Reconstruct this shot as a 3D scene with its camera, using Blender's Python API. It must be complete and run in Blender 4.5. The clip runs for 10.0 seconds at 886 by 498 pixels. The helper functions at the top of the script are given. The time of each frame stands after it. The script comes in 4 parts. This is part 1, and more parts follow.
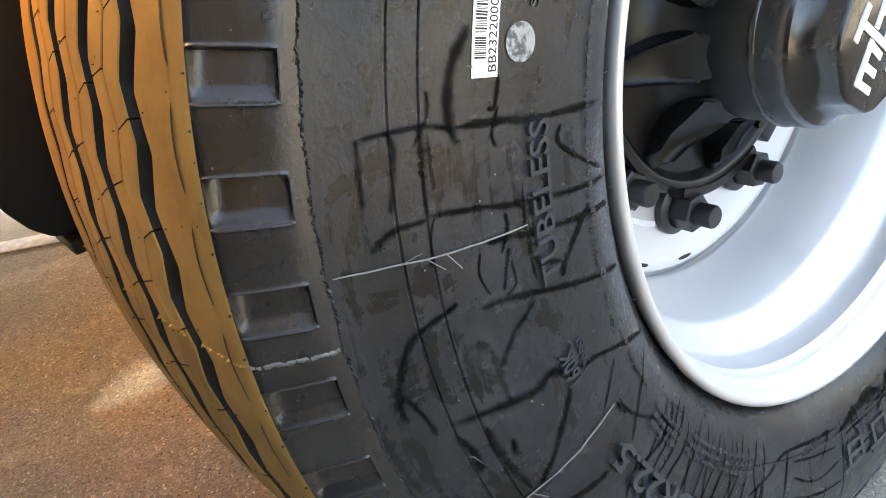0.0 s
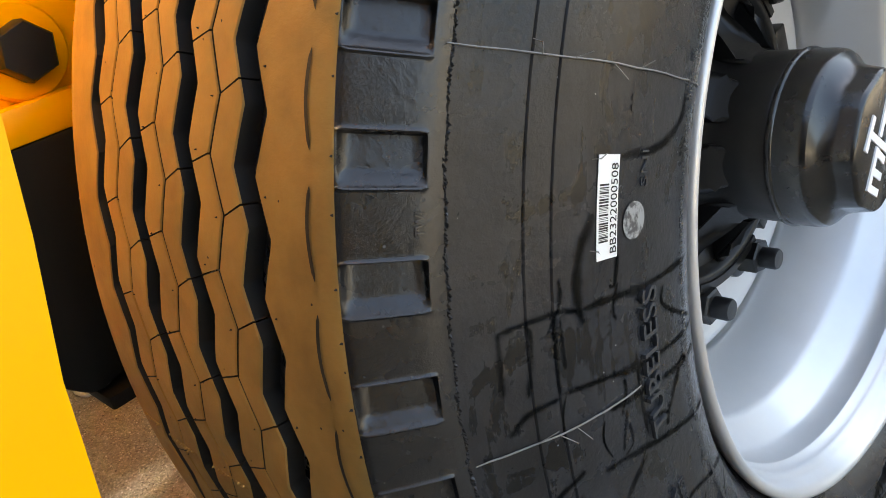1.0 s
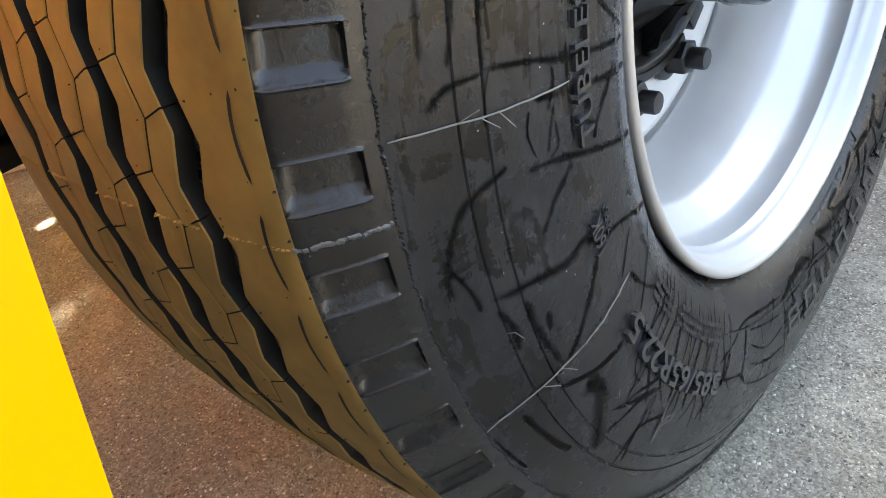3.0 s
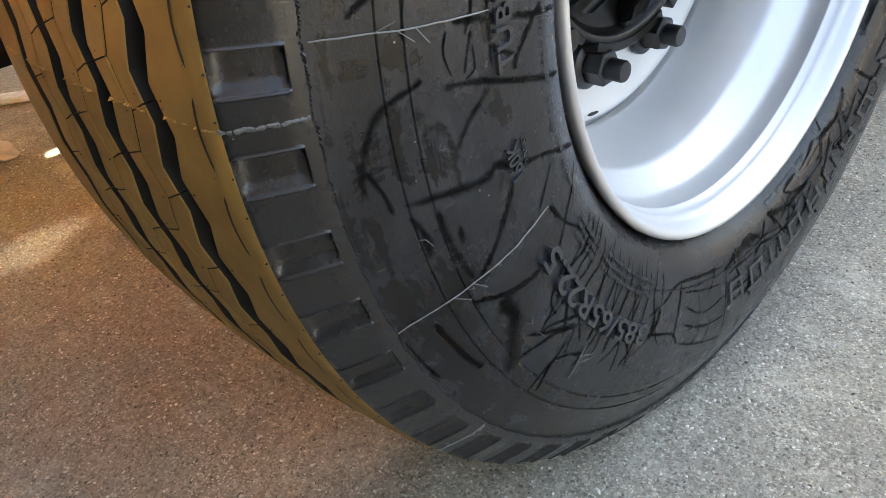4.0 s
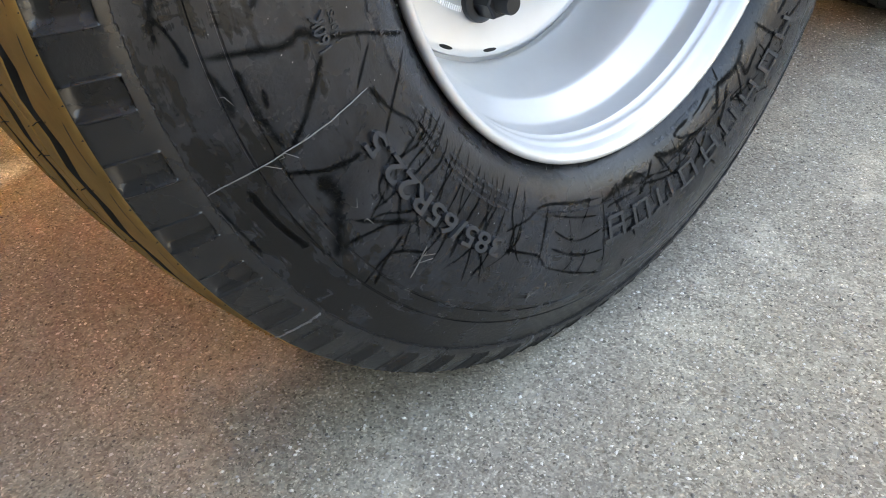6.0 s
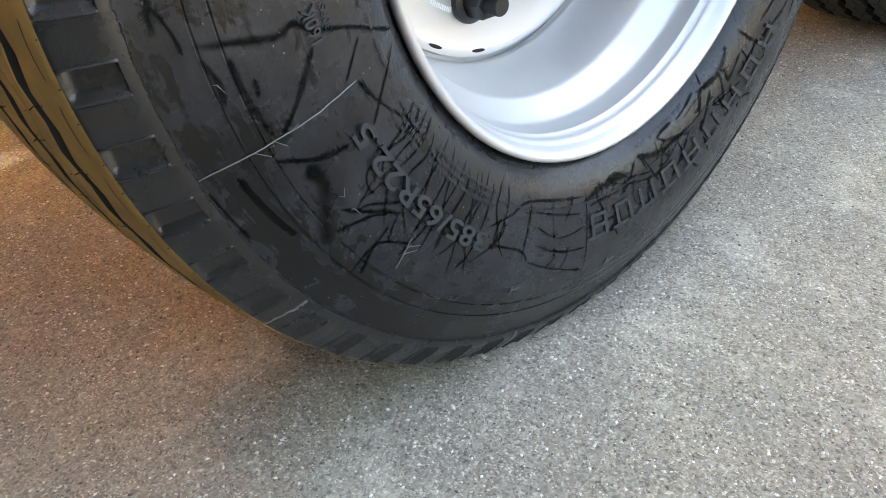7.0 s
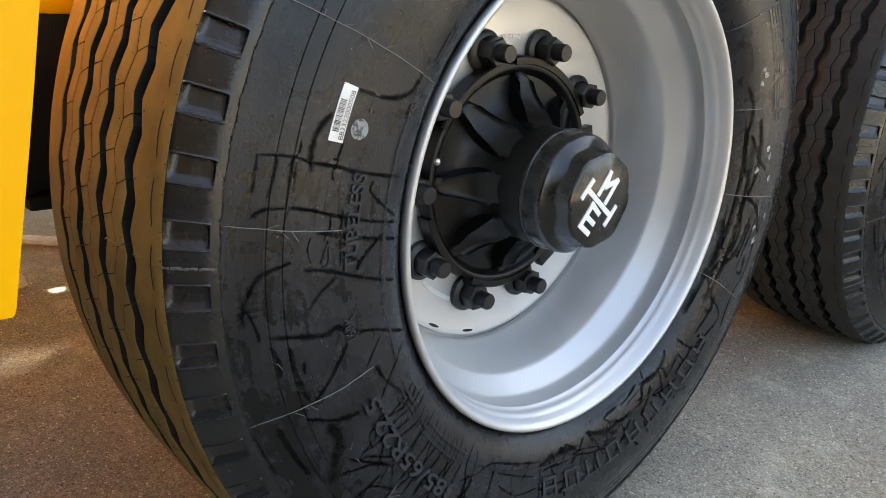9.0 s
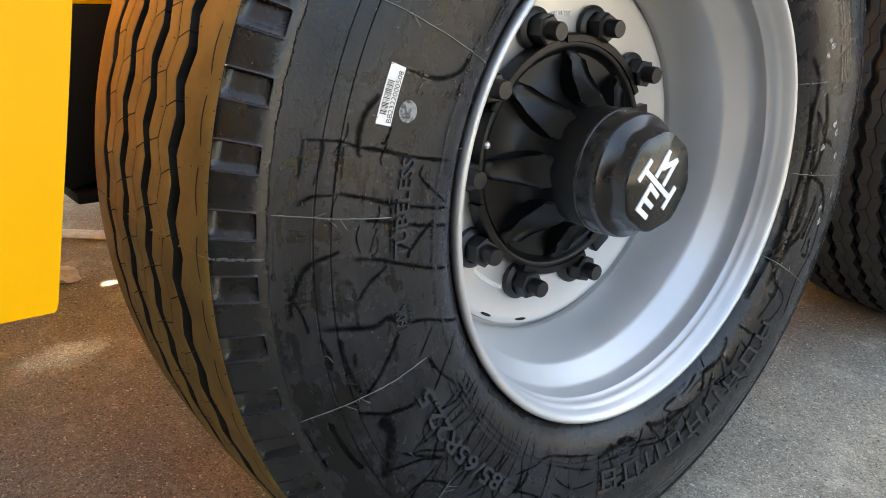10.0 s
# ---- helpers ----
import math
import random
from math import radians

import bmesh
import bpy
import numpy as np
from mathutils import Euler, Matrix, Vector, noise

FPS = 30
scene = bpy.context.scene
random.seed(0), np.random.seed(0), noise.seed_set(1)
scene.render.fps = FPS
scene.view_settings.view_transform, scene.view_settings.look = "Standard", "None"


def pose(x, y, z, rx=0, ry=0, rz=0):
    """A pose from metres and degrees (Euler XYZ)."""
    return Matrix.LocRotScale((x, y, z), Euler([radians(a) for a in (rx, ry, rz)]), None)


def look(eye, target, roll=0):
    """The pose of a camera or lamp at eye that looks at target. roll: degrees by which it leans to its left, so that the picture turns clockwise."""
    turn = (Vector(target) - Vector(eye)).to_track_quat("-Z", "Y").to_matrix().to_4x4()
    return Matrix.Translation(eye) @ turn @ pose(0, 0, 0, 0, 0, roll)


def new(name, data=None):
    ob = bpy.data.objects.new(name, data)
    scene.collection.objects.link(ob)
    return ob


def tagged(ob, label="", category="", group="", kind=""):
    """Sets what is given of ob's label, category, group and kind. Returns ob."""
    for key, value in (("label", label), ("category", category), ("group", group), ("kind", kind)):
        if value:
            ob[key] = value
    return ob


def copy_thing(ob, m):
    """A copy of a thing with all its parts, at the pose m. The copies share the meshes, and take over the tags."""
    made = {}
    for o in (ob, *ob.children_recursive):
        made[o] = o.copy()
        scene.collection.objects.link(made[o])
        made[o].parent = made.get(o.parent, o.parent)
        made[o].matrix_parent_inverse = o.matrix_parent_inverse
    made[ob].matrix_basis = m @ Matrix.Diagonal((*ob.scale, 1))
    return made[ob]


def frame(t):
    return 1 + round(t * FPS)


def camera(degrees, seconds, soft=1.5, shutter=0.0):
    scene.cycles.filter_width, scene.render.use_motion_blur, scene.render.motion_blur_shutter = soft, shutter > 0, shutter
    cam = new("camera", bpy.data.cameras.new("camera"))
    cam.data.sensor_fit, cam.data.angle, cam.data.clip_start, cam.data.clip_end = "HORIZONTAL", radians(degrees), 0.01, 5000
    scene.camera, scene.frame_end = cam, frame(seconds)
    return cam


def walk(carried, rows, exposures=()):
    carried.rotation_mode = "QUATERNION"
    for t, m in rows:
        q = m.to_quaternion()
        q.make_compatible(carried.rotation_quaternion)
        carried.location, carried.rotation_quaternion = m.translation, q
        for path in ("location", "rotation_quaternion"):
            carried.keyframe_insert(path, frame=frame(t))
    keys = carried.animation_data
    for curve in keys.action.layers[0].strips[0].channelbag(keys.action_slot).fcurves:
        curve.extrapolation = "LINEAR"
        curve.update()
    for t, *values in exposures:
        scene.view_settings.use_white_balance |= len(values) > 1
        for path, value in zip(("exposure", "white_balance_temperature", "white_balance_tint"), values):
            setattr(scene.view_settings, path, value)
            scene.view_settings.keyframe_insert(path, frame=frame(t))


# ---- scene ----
cam = camera(56.8, 10.0, soft=0.65, shutter=0.0)
PATH = [
    (0, (-0.6238, -0.2782, 0.7193), (0.3657, 1.2097, -0.1791), -12.98),
    (0.5, (-0.6731, -0.2354, 0.8012), (0.3569, 1.2728, -0.0140), -15.05),
    (1, (-0.6682, -0.2112, 0.7981), (0.5007, 1.1825, -0.0333), -14.74),
    (1.5, (-0.6604, -0.1947, 0.7495), (0.5191, 1.1348, -0.1677), -14.60),
    (2, (-0.6499, -0.1847, 0.7406), (0.5381, 1.1111, -0.2131), -14.12),
    (2.5, (-0.6706, -0.2030, 0.7186), (0.5286, 1.0585, -0.2665), -13.71),
    (2.7, (-0.6779, -0.2055, 0.7027), (0.5157, 1.0309, -0.3204), -13.06),
    (3.8, (-0.7112, -0.2481, 0.6866), (0.3737, 0.9582, -0.4829), -9.42),
    (4, (-0.6986, -0.2842, 0.6762), (0.4221, 0.9443, -0.4352), -7.40),
    (4.5, (-0.6484, -0.3733, 0.6359), (0.4929, 0.8572, -0.4519), -5.72),
    (5, (-0.6679, -0.4036, 0.6172), (0.4400, 0.8694, -0.4562), -6.62),
    (5.5, (-0.6621, -0.4166, 0.6105), (0.4420, 0.8537, -0.4699), -6.72),
    (5.7, (-0.6577, -0.4152, 0.6067), (0.4438, 0.8412, -0.4925), -5.77),
    (7, (-0.6690, -0.4356, 0.6043), (0.4625, 0.8090, -0.4778), -3.53),
    (7.5, (-0.7054, -0.4388, 0.6484), (0.5338, 0.8572, -0.2375), -0.78),
    (7.7, (-0.7260, -0.4519, 0.6856), (0.5309, 0.8812, -0.1162), 0.58),
    (8, (-0.7551, -0.4862, 0.7307), (0.5041, 0.8968, 0.0224), 2.46),
    (8.5, (-0.7823, -0.5437, 0.7570), (0.4842, 0.8680, 0.1222), 3.66),
    (9, (-0.7865, -0.5530, 0.7478), (0.5190, 0.8329, 0.1352), 4.28),
    (9.5, (-0.7762, -0.5410, 0.7476), (0.5016, 0.8642, 0.1212), 3.76),
    (10, (-0.7726, -0.5285, 0.7368), (0.4437, 0.9220, 0.0912), 2.30),
]
walk(cam, [(t, look(eye, target, roll)) for t, eye, target, roll in PATH], 
     exposures=[(t, 3.50 + d, 8000, 8) for t, d in
                ((0.0, 0.85), (0.4, -0.05), (1.0, 0.08), (1.5, 0.82), (2.0, 0.98), (2.7, 0.68), (3.8, 0.25), (4.0, 0.48), (5.0, 0.52), (7.0, 0.64), (7.5, 0.48), (8.0, -0.12), (9.0, -0.07), (10.0, 0.02))])


# ---- world, sun ----
SUN_EL, SUN_AZ = radians(46), radians(40)      # the sun stands behind the trailer
world = bpy.data.worlds.new("world")
scene.world = world
world.use_nodes = True
wn = world.node_tree.nodes
sky = wn.new("ShaderNodeTexSky")
sky.sky_type, sky.sun_disc = "NISHITA", False
sky.sun_elevation, sky.sun_rotation = SUN_EL, SUN_AZ
sky.air_density, sky.dust_density, sky.ozone_density = 1.0, 3.0, 0.6
wn["Background"].inputs["Strength"].default_value = 0.095
world.node_tree.links.new(sky.outputs["Color"], wn["Background"].inputs["Color"])
lamp = bpy.data.lights.new("sun", "SUN")
lamp.energy, lamp.angle, lamp.color = 5.0, radians(0.6), (1.0, 0.95, 0.86)
sun = new("sun", lamp)
sun_dir = Vector((math.sin(SUN_AZ) * math.cos(SUN_EL), math.cos(SUN_AZ) * math.cos(SUN_EL), math.sin(SUN_EL)))
sun.matrix_world = look(sun_dir * 20, (0, 0, 0))


# ---- materials ----
def material(name, color, rough=0.6, metal=0.0):
    m = bpy.data.materials.new(name)
    m.use_nodes = True
    b = m.node_tree.nodes["Principled BSDF"]
    b.inputs["Base Color"].default_value = (*color, 1)
    b.inputs["Roughness"].default_value = rough
    b.inputs["Metallic"].default_value = metal
    return m


def node(m, kind, **sockets):
    n = m.node_tree.nodes.new(kind)
    for key, value in sockets.items():
        n.inputs[key.replace("_", " ")].default_value = value
    return n


def link(m, a, b):
    m.node_tree.links.new(a, b)


def vary(m, scale, low, high, detail=6.0, rough=0.6, low_at=0.3, high_at=0.7, socket="Base Color", vector=None):
    """A noise between two colours (or two numbers) into a socket of the shader. Returns the ramp."""
    t = m.node_tree.nodes.new("ShaderNodeTexCoord")
    n = node(m, "ShaderNodeTexNoise", Scale=scale, Detail=detail, Roughness=rough)
    link(m, vector or t.outputs["Object"], n.inputs["Vector"])
    r = m.node_tree.nodes.new("ShaderNodeValToRGB")
    r.color_ramp.elements[0].position, r.color_ramp.elements[1].position = low_at, high_at
    col = lambda c: (*c, 1) if isinstance(c, tuple) else (c, c, c, 1)
    r.color_ramp.elements[0].color, r.color_ramp.elements[1].color = col(low), col(high)
    link(m, n.outputs["Fac"], r.inputs["Fac"])
    link(m, r.outputs["Color"], m.node_tree.nodes["Principled BSDF"].inputs[socket])
    return r


def bumpy(m, scale, strength, distance=0.001, detail=8.0):
    t = m.node_tree.nodes.new("ShaderNodeTexCoord")
    n = node(m, "ShaderNodeTexNoise", Scale=scale, Detail=detail, Roughness=0.65)
    link(m, t.outputs["Object"], n.inputs["Vector"])
    b = node(m, "ShaderNodeBump", Strength=strength, Distance=distance)
    link(m, n.outputs["Fac"], b.inputs["Height"])
    link(m, b.outputs["Normal"], m.node_tree.nodes["Principled BSDF"].inputs["Normal"])
    return b


def specks(m, scale, radius, color, share=0.5):
    """Sparse small pale specks of dust over the base colour."""
    b = m.node_tree.nodes["Principled BSDF"]
    under = b.inputs["Base Color"].links[0].from_socket
    t = m.node_tree.nodes.new("ShaderNodeTexCoord").outputs["Object"]
    v = node(m, "ShaderNodeTexVoronoi", Scale=scale)
    link(m, t, v.inputs["Vector"])
    near = m.node_tree.nodes.new("ShaderNodeMath")
    near.operation, near.inputs[1].default_value = "LESS_THAN", radius
    link(m, v.outputs["Distance"], near.inputs[0])
    pick = m.node_tree.nodes.new("ShaderNodeMath")
    pick.operation, pick.inputs[1].default_value = "LESS_THAN", share
    link(m, v.outputs["Color"], pick.inputs[0])
    both = m.node_tree.nodes.new("ShaderNodeMath")
    both.operation = "MULTIPLY"
    link(m, near.outputs[0], both.inputs[0])
    link(m, pick.outputs[0], both.inputs[1])
    x = m.node_tree.nodes.new("ShaderNodeMixRGB")
    x.inputs["Color2"].default_value = (*color, 1)
    link(m, both.outputs[0], x.inputs["Fac"])
    link(m, under, x.inputs["Color1"])
    link(m, x.outputs["Color"], b.inputs["Base Color"])


def ramp(m, source, stops):
    r = m.node_tree.nodes.new("ShaderNodeValToRGB")
    for k, (at, c) in enumerate(stops):
        e = r.color_ramp.elements[k] if k < 2 else r.color_ramp.elements.new(at)
        e.position, e.color = at, (*c, 1)
    link(m, source, r.inputs["Fac"])
    return r.outputs["Color"]


def blend(m, kind, fac, a, b):
    x = m.node_tree.nodes.new("ShaderNodeMixRGB")
    x.blend_type = kind
    x.inputs["Fac"].default_value = fac
    link(m, a, x.inputs["Color1"])
    link(m, b, x.inputs["Color2"])
    return x.outputs["Color"]


SIDEWALL = material("sidewall_rubber", (0.024, 0.025, 0.028), 0.5)
SIDEWALL.node_tree.nodes["Principled BSDF"].inputs["Specular IOR Level"].default_value = 0.31
vary(SIDEWALL, 9, (0.0085, 0.0092, 0.0107), (0.0255, 0.0278, 0.0328), detail=12, rough=0.68, low_at=0.36, high_at=0.66)
vary(SIDEWALL, 16, 0.20, 0.36, socket="Roughness")
bumpy(SIDEWALL, 260, 0.5, 0.0009, 12.0)


def math_node(m, kind, a, b=None):
    n = m.node_tree.nodes.new("ShaderNodeMath")
    n.operation = kind
    for k, v in enumerate((a, b)):
        if isinstance(v, (int, float)):
            n.inputs[k].default_value = v
        elif v is not None:
            link(m, v, n.inputs[k])
    return n.outputs[0]


def fade(m, source, a, b, to_a=0.0, to_b=1.0):
    r = node(m, "ShaderNodeMapRange", From_Min=a, From_Max=b, To_Min=to_a, To_Max=to_b)
    r.interpolation_type = "SMOOTHSTEP"
    link(m, source, r.inputs["Value"])
    return r.outputs["Result"]


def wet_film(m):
    """A film of tyre dressing, wiped round the wheel: streaks and patches that are darker and glossier than the dry
    rubber, with more of it on the outer band towards the bottom of the wheel."""
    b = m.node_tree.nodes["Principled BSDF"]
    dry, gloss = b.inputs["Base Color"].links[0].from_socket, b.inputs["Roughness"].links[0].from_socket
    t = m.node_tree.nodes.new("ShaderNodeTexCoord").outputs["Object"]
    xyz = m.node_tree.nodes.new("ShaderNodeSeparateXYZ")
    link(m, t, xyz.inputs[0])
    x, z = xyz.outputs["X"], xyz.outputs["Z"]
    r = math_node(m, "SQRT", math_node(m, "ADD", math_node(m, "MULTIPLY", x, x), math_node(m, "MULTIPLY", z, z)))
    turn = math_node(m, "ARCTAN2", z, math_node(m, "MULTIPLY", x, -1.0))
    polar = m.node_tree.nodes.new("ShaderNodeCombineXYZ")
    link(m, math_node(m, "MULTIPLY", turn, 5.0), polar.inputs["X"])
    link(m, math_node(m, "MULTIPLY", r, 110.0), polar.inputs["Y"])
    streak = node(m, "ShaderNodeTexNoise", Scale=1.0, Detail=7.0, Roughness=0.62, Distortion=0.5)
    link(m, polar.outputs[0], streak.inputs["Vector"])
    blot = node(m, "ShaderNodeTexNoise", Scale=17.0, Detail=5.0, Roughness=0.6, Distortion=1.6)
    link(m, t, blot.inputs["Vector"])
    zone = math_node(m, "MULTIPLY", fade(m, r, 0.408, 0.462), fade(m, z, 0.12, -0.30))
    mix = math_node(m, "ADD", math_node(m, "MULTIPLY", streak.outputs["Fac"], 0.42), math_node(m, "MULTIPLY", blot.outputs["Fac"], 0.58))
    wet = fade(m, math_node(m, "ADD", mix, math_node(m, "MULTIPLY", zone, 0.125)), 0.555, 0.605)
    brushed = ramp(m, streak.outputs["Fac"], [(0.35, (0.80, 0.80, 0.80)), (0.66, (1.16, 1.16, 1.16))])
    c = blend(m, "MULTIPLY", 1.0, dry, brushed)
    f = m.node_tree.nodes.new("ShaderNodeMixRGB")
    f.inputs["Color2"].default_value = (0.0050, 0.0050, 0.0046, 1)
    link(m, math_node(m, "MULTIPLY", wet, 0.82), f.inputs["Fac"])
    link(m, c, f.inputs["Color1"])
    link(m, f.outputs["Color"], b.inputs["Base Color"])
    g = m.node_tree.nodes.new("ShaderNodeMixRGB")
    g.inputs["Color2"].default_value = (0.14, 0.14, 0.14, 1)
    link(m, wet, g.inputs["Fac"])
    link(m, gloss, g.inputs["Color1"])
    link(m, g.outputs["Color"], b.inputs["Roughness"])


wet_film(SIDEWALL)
specks(SIDEWALL, 130, 0.065, (0.22, 0.22, 0.22), 0.28)
SHOULDER = material("shoulder_rubber", (0.009, 0.009, 0.0095), 0.32)
SHOULDER.node_tree.nodes["Principled BSDF"].inputs["Specular IOR Level"].default_value = 0.6
vary(SHOULDER, 22, (0.0060, 0.0064, 0.0072), (0.012, 0.0130, 0.015), detail=8)
vary(SHOULDER, 30, 0.18, 0.34, socket="Roughness")
bumpy(SHOULDER, 260, 0.5, 0.0009, 12.0)
specks(SHOULDER, 130, 0.07, (0.08, 0.08, 0.08), 0.25)
# brown dust, with the plate's yellow bounce light painted into the colour too
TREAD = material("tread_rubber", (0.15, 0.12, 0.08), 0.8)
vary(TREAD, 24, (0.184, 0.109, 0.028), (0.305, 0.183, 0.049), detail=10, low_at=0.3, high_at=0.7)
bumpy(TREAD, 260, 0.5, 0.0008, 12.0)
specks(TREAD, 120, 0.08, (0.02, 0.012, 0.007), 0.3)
# darker copy of TREAD: shade of the second tyre painted into the colour
SHADED_TREAD = material("shaded_tread_rubber", (0.03, 0.03, 0.03), 0.7)
vary(SHADED_TREAD, 24, (0.022, 0.0215, 0.021), (0.045, 0.043, 0.040), detail=10)
bumpy(SHADED_TREAD, 260, 0.5, 0.0008, 12.0)
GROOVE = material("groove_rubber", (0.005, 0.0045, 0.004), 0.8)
bumpy(GROOVE, 200, 0.2)
STAIN = material("dark_wet_stain", (0.0034, 0.0033, 0.0029), 0.28)
STAIN.node_tree.nodes["Principled BSDF"].inputs["Specular IOR Level"].default_value = 0.05
vary(STAIN, 60, 0.48, 0.66, socket="Roughness")


def soft_border(m):
    """Let the stain fade out unevenly towards its borders."""
    wet = m.node_tree.nodes.new("ShaderNodeAttribute")
    wet.attribute_name = "wet"
    t = m.node_tree.nodes.new("ShaderNodeTexCoord").outputs["Object"]
    n = node(m, "ShaderNodeTexNoise", Scale=75.0, Detail=8.0, Roughness=0.7)
    link(m, t, n.inputs["Vector"])
    r0 = m.node_tree.nodes.new("ShaderNodeMapRange")
    r0.inputs["From Min"].default_value, r0.inputs["From Max"].default_value = 0.32, 0.62
    r0.inputs["To Min"].default_value, r0.inputs["To Max"].default_value = 0.85, 1.5
    link(m, n.outputs["Fac"], r0.inputs["Value"])
    mul = m.node_tree.nodes.new("ShaderNodeMath")
    mul.operation = "MULTIPLY"
    link(m, wet.outputs["Fac"], mul.inputs[0])
    link(m, r0.outputs["Result"], mul.inputs[1])
    r = m.node_tree.nodes.new("ShaderNodeMapRange")
    r.inputs["From Min"].default_value, r.inputs["From Max"].default_value = 0.20, 0.84
    r.inputs["To Max"].default_value = 0.95
    link(m, mul.outputs[0], r.inputs["Value"])
    wide = node(m, "ShaderNodeTexNoise", Scale=21.0, Detail=4.0, Roughness=0.6)
    link(m, t, wide.inputs["Vector"])
    thin = node(m, "ShaderNodeMapRange", From_Min=0.34, From_Max=0.60, To_Min=0.45, To_Max=1.0)
    link(m, wide.outputs["Fac"], thin.inputs["Value"])
    link(m, math_node(m, "MULTIPLY", r.outputs["Result"], thin.outputs["Result"]), m.node_tree.nodes["Principled BSDF"].inputs["Alpha"])


soft_border(STAIN)
LETTER = material("raised_rubber", (0.028, 0.030, 0.034), 0.2)
HAIR = material("rubber_vent_hair", (0.14, 0.136, 0.13), 0.4)
GREY = material("grey_stamp_ink", (0.16, 0.17, 0.17), 0.6)
vary(GREY, 260, (0.05, 0.05, 0.052), (0.26, 0.27, 0.27), low_at=0.42, high_at=0.55)
PALE_GREY = material("pale_grey_patch", (0.3, 0.3, 0.3), 0.5)
vary(PALE_GREY, 180, (0.06, 0.062, 0.065), (0.42, 0.42, 0.42), low_at=0.42, high_at=0.6)
PAPER = material("white_label_paper", (0.82, 0.82, 0.80), 0.55)
INK = material("black_print", (0.01, 0.01, 0.01), 0.5)
STEEL = material("bright_steel", (0.6, 0.6, 0.6), 0.3, 0.9)
RIM = material("silver_wheel_paint", (0.65, 0.655, 0.655), 0.36, 0.5)
vary(RIM, 6, (0.53, 0.535, 0.538), (0.60, 0.605, 0.608))
vary(RIM, 25, 0.30, 0.42, socket="Roughness")
bumpy(RIM, 500, 0.06, 0.0003)
BLACK = material("black_casting", (0.0028, 0.0028, 0.003), 0.34)
BLACK.node_tree.nodes["Principled BSDF"].inputs["Specular IOR Level"].default_value = 0.27
vary(BLACK, 40, 0.28, 0.44, socket="Roughness")
bumpy(BLACK, 260, 0.25, 0.0005)
NUT = material("black_nut", (0.008, 0.008, 0.009), 0.38)
NUT.node_tree.nodes["Principled BSDF"].inputs["Specular IOR Level"].default_value = 0.45
bumpy(NUT, 300, 0.2, 0.0004)
CAP = material("black_cap", (0.005, 0.005, 0.0055), 0.22)
CAP.node_tree.nodes["Principled BSDF"].inputs["Specular IOR Level"].default_value = 0.7
vary(CAP, 60, 0.2, 0.3, socket="Roughness")
WHITE = material("white_paint", (0.85, 0.85, 0.85), 0.5)
YELLOW = material("yellow_paint", (0.86, 0.44, 0.003), 0.38)
vary(YELLOW, 4, (0.85, 0.410, 0.0025), (0.90, 0.440, 0.003))
bumpy(YELLOW, 120, 0.05, 0.0004)
YELLOW.node_tree.nodes["Principled BSDF"].inputs["Specular IOR Level"].default_value = 0.2
DARK = material("black_chassis_paint", (0.005, 0.005, 0.005), 0.7)
DARK.node_tree.nodes["Principled BSDF"].inputs["Specular IOR Level"].default_value = 0.2
bumpy(DARK, 90, 0.3, 0.0006)

GROUND = material("concrete_ground", (0.3, 0.29, 0.27), 0.85)


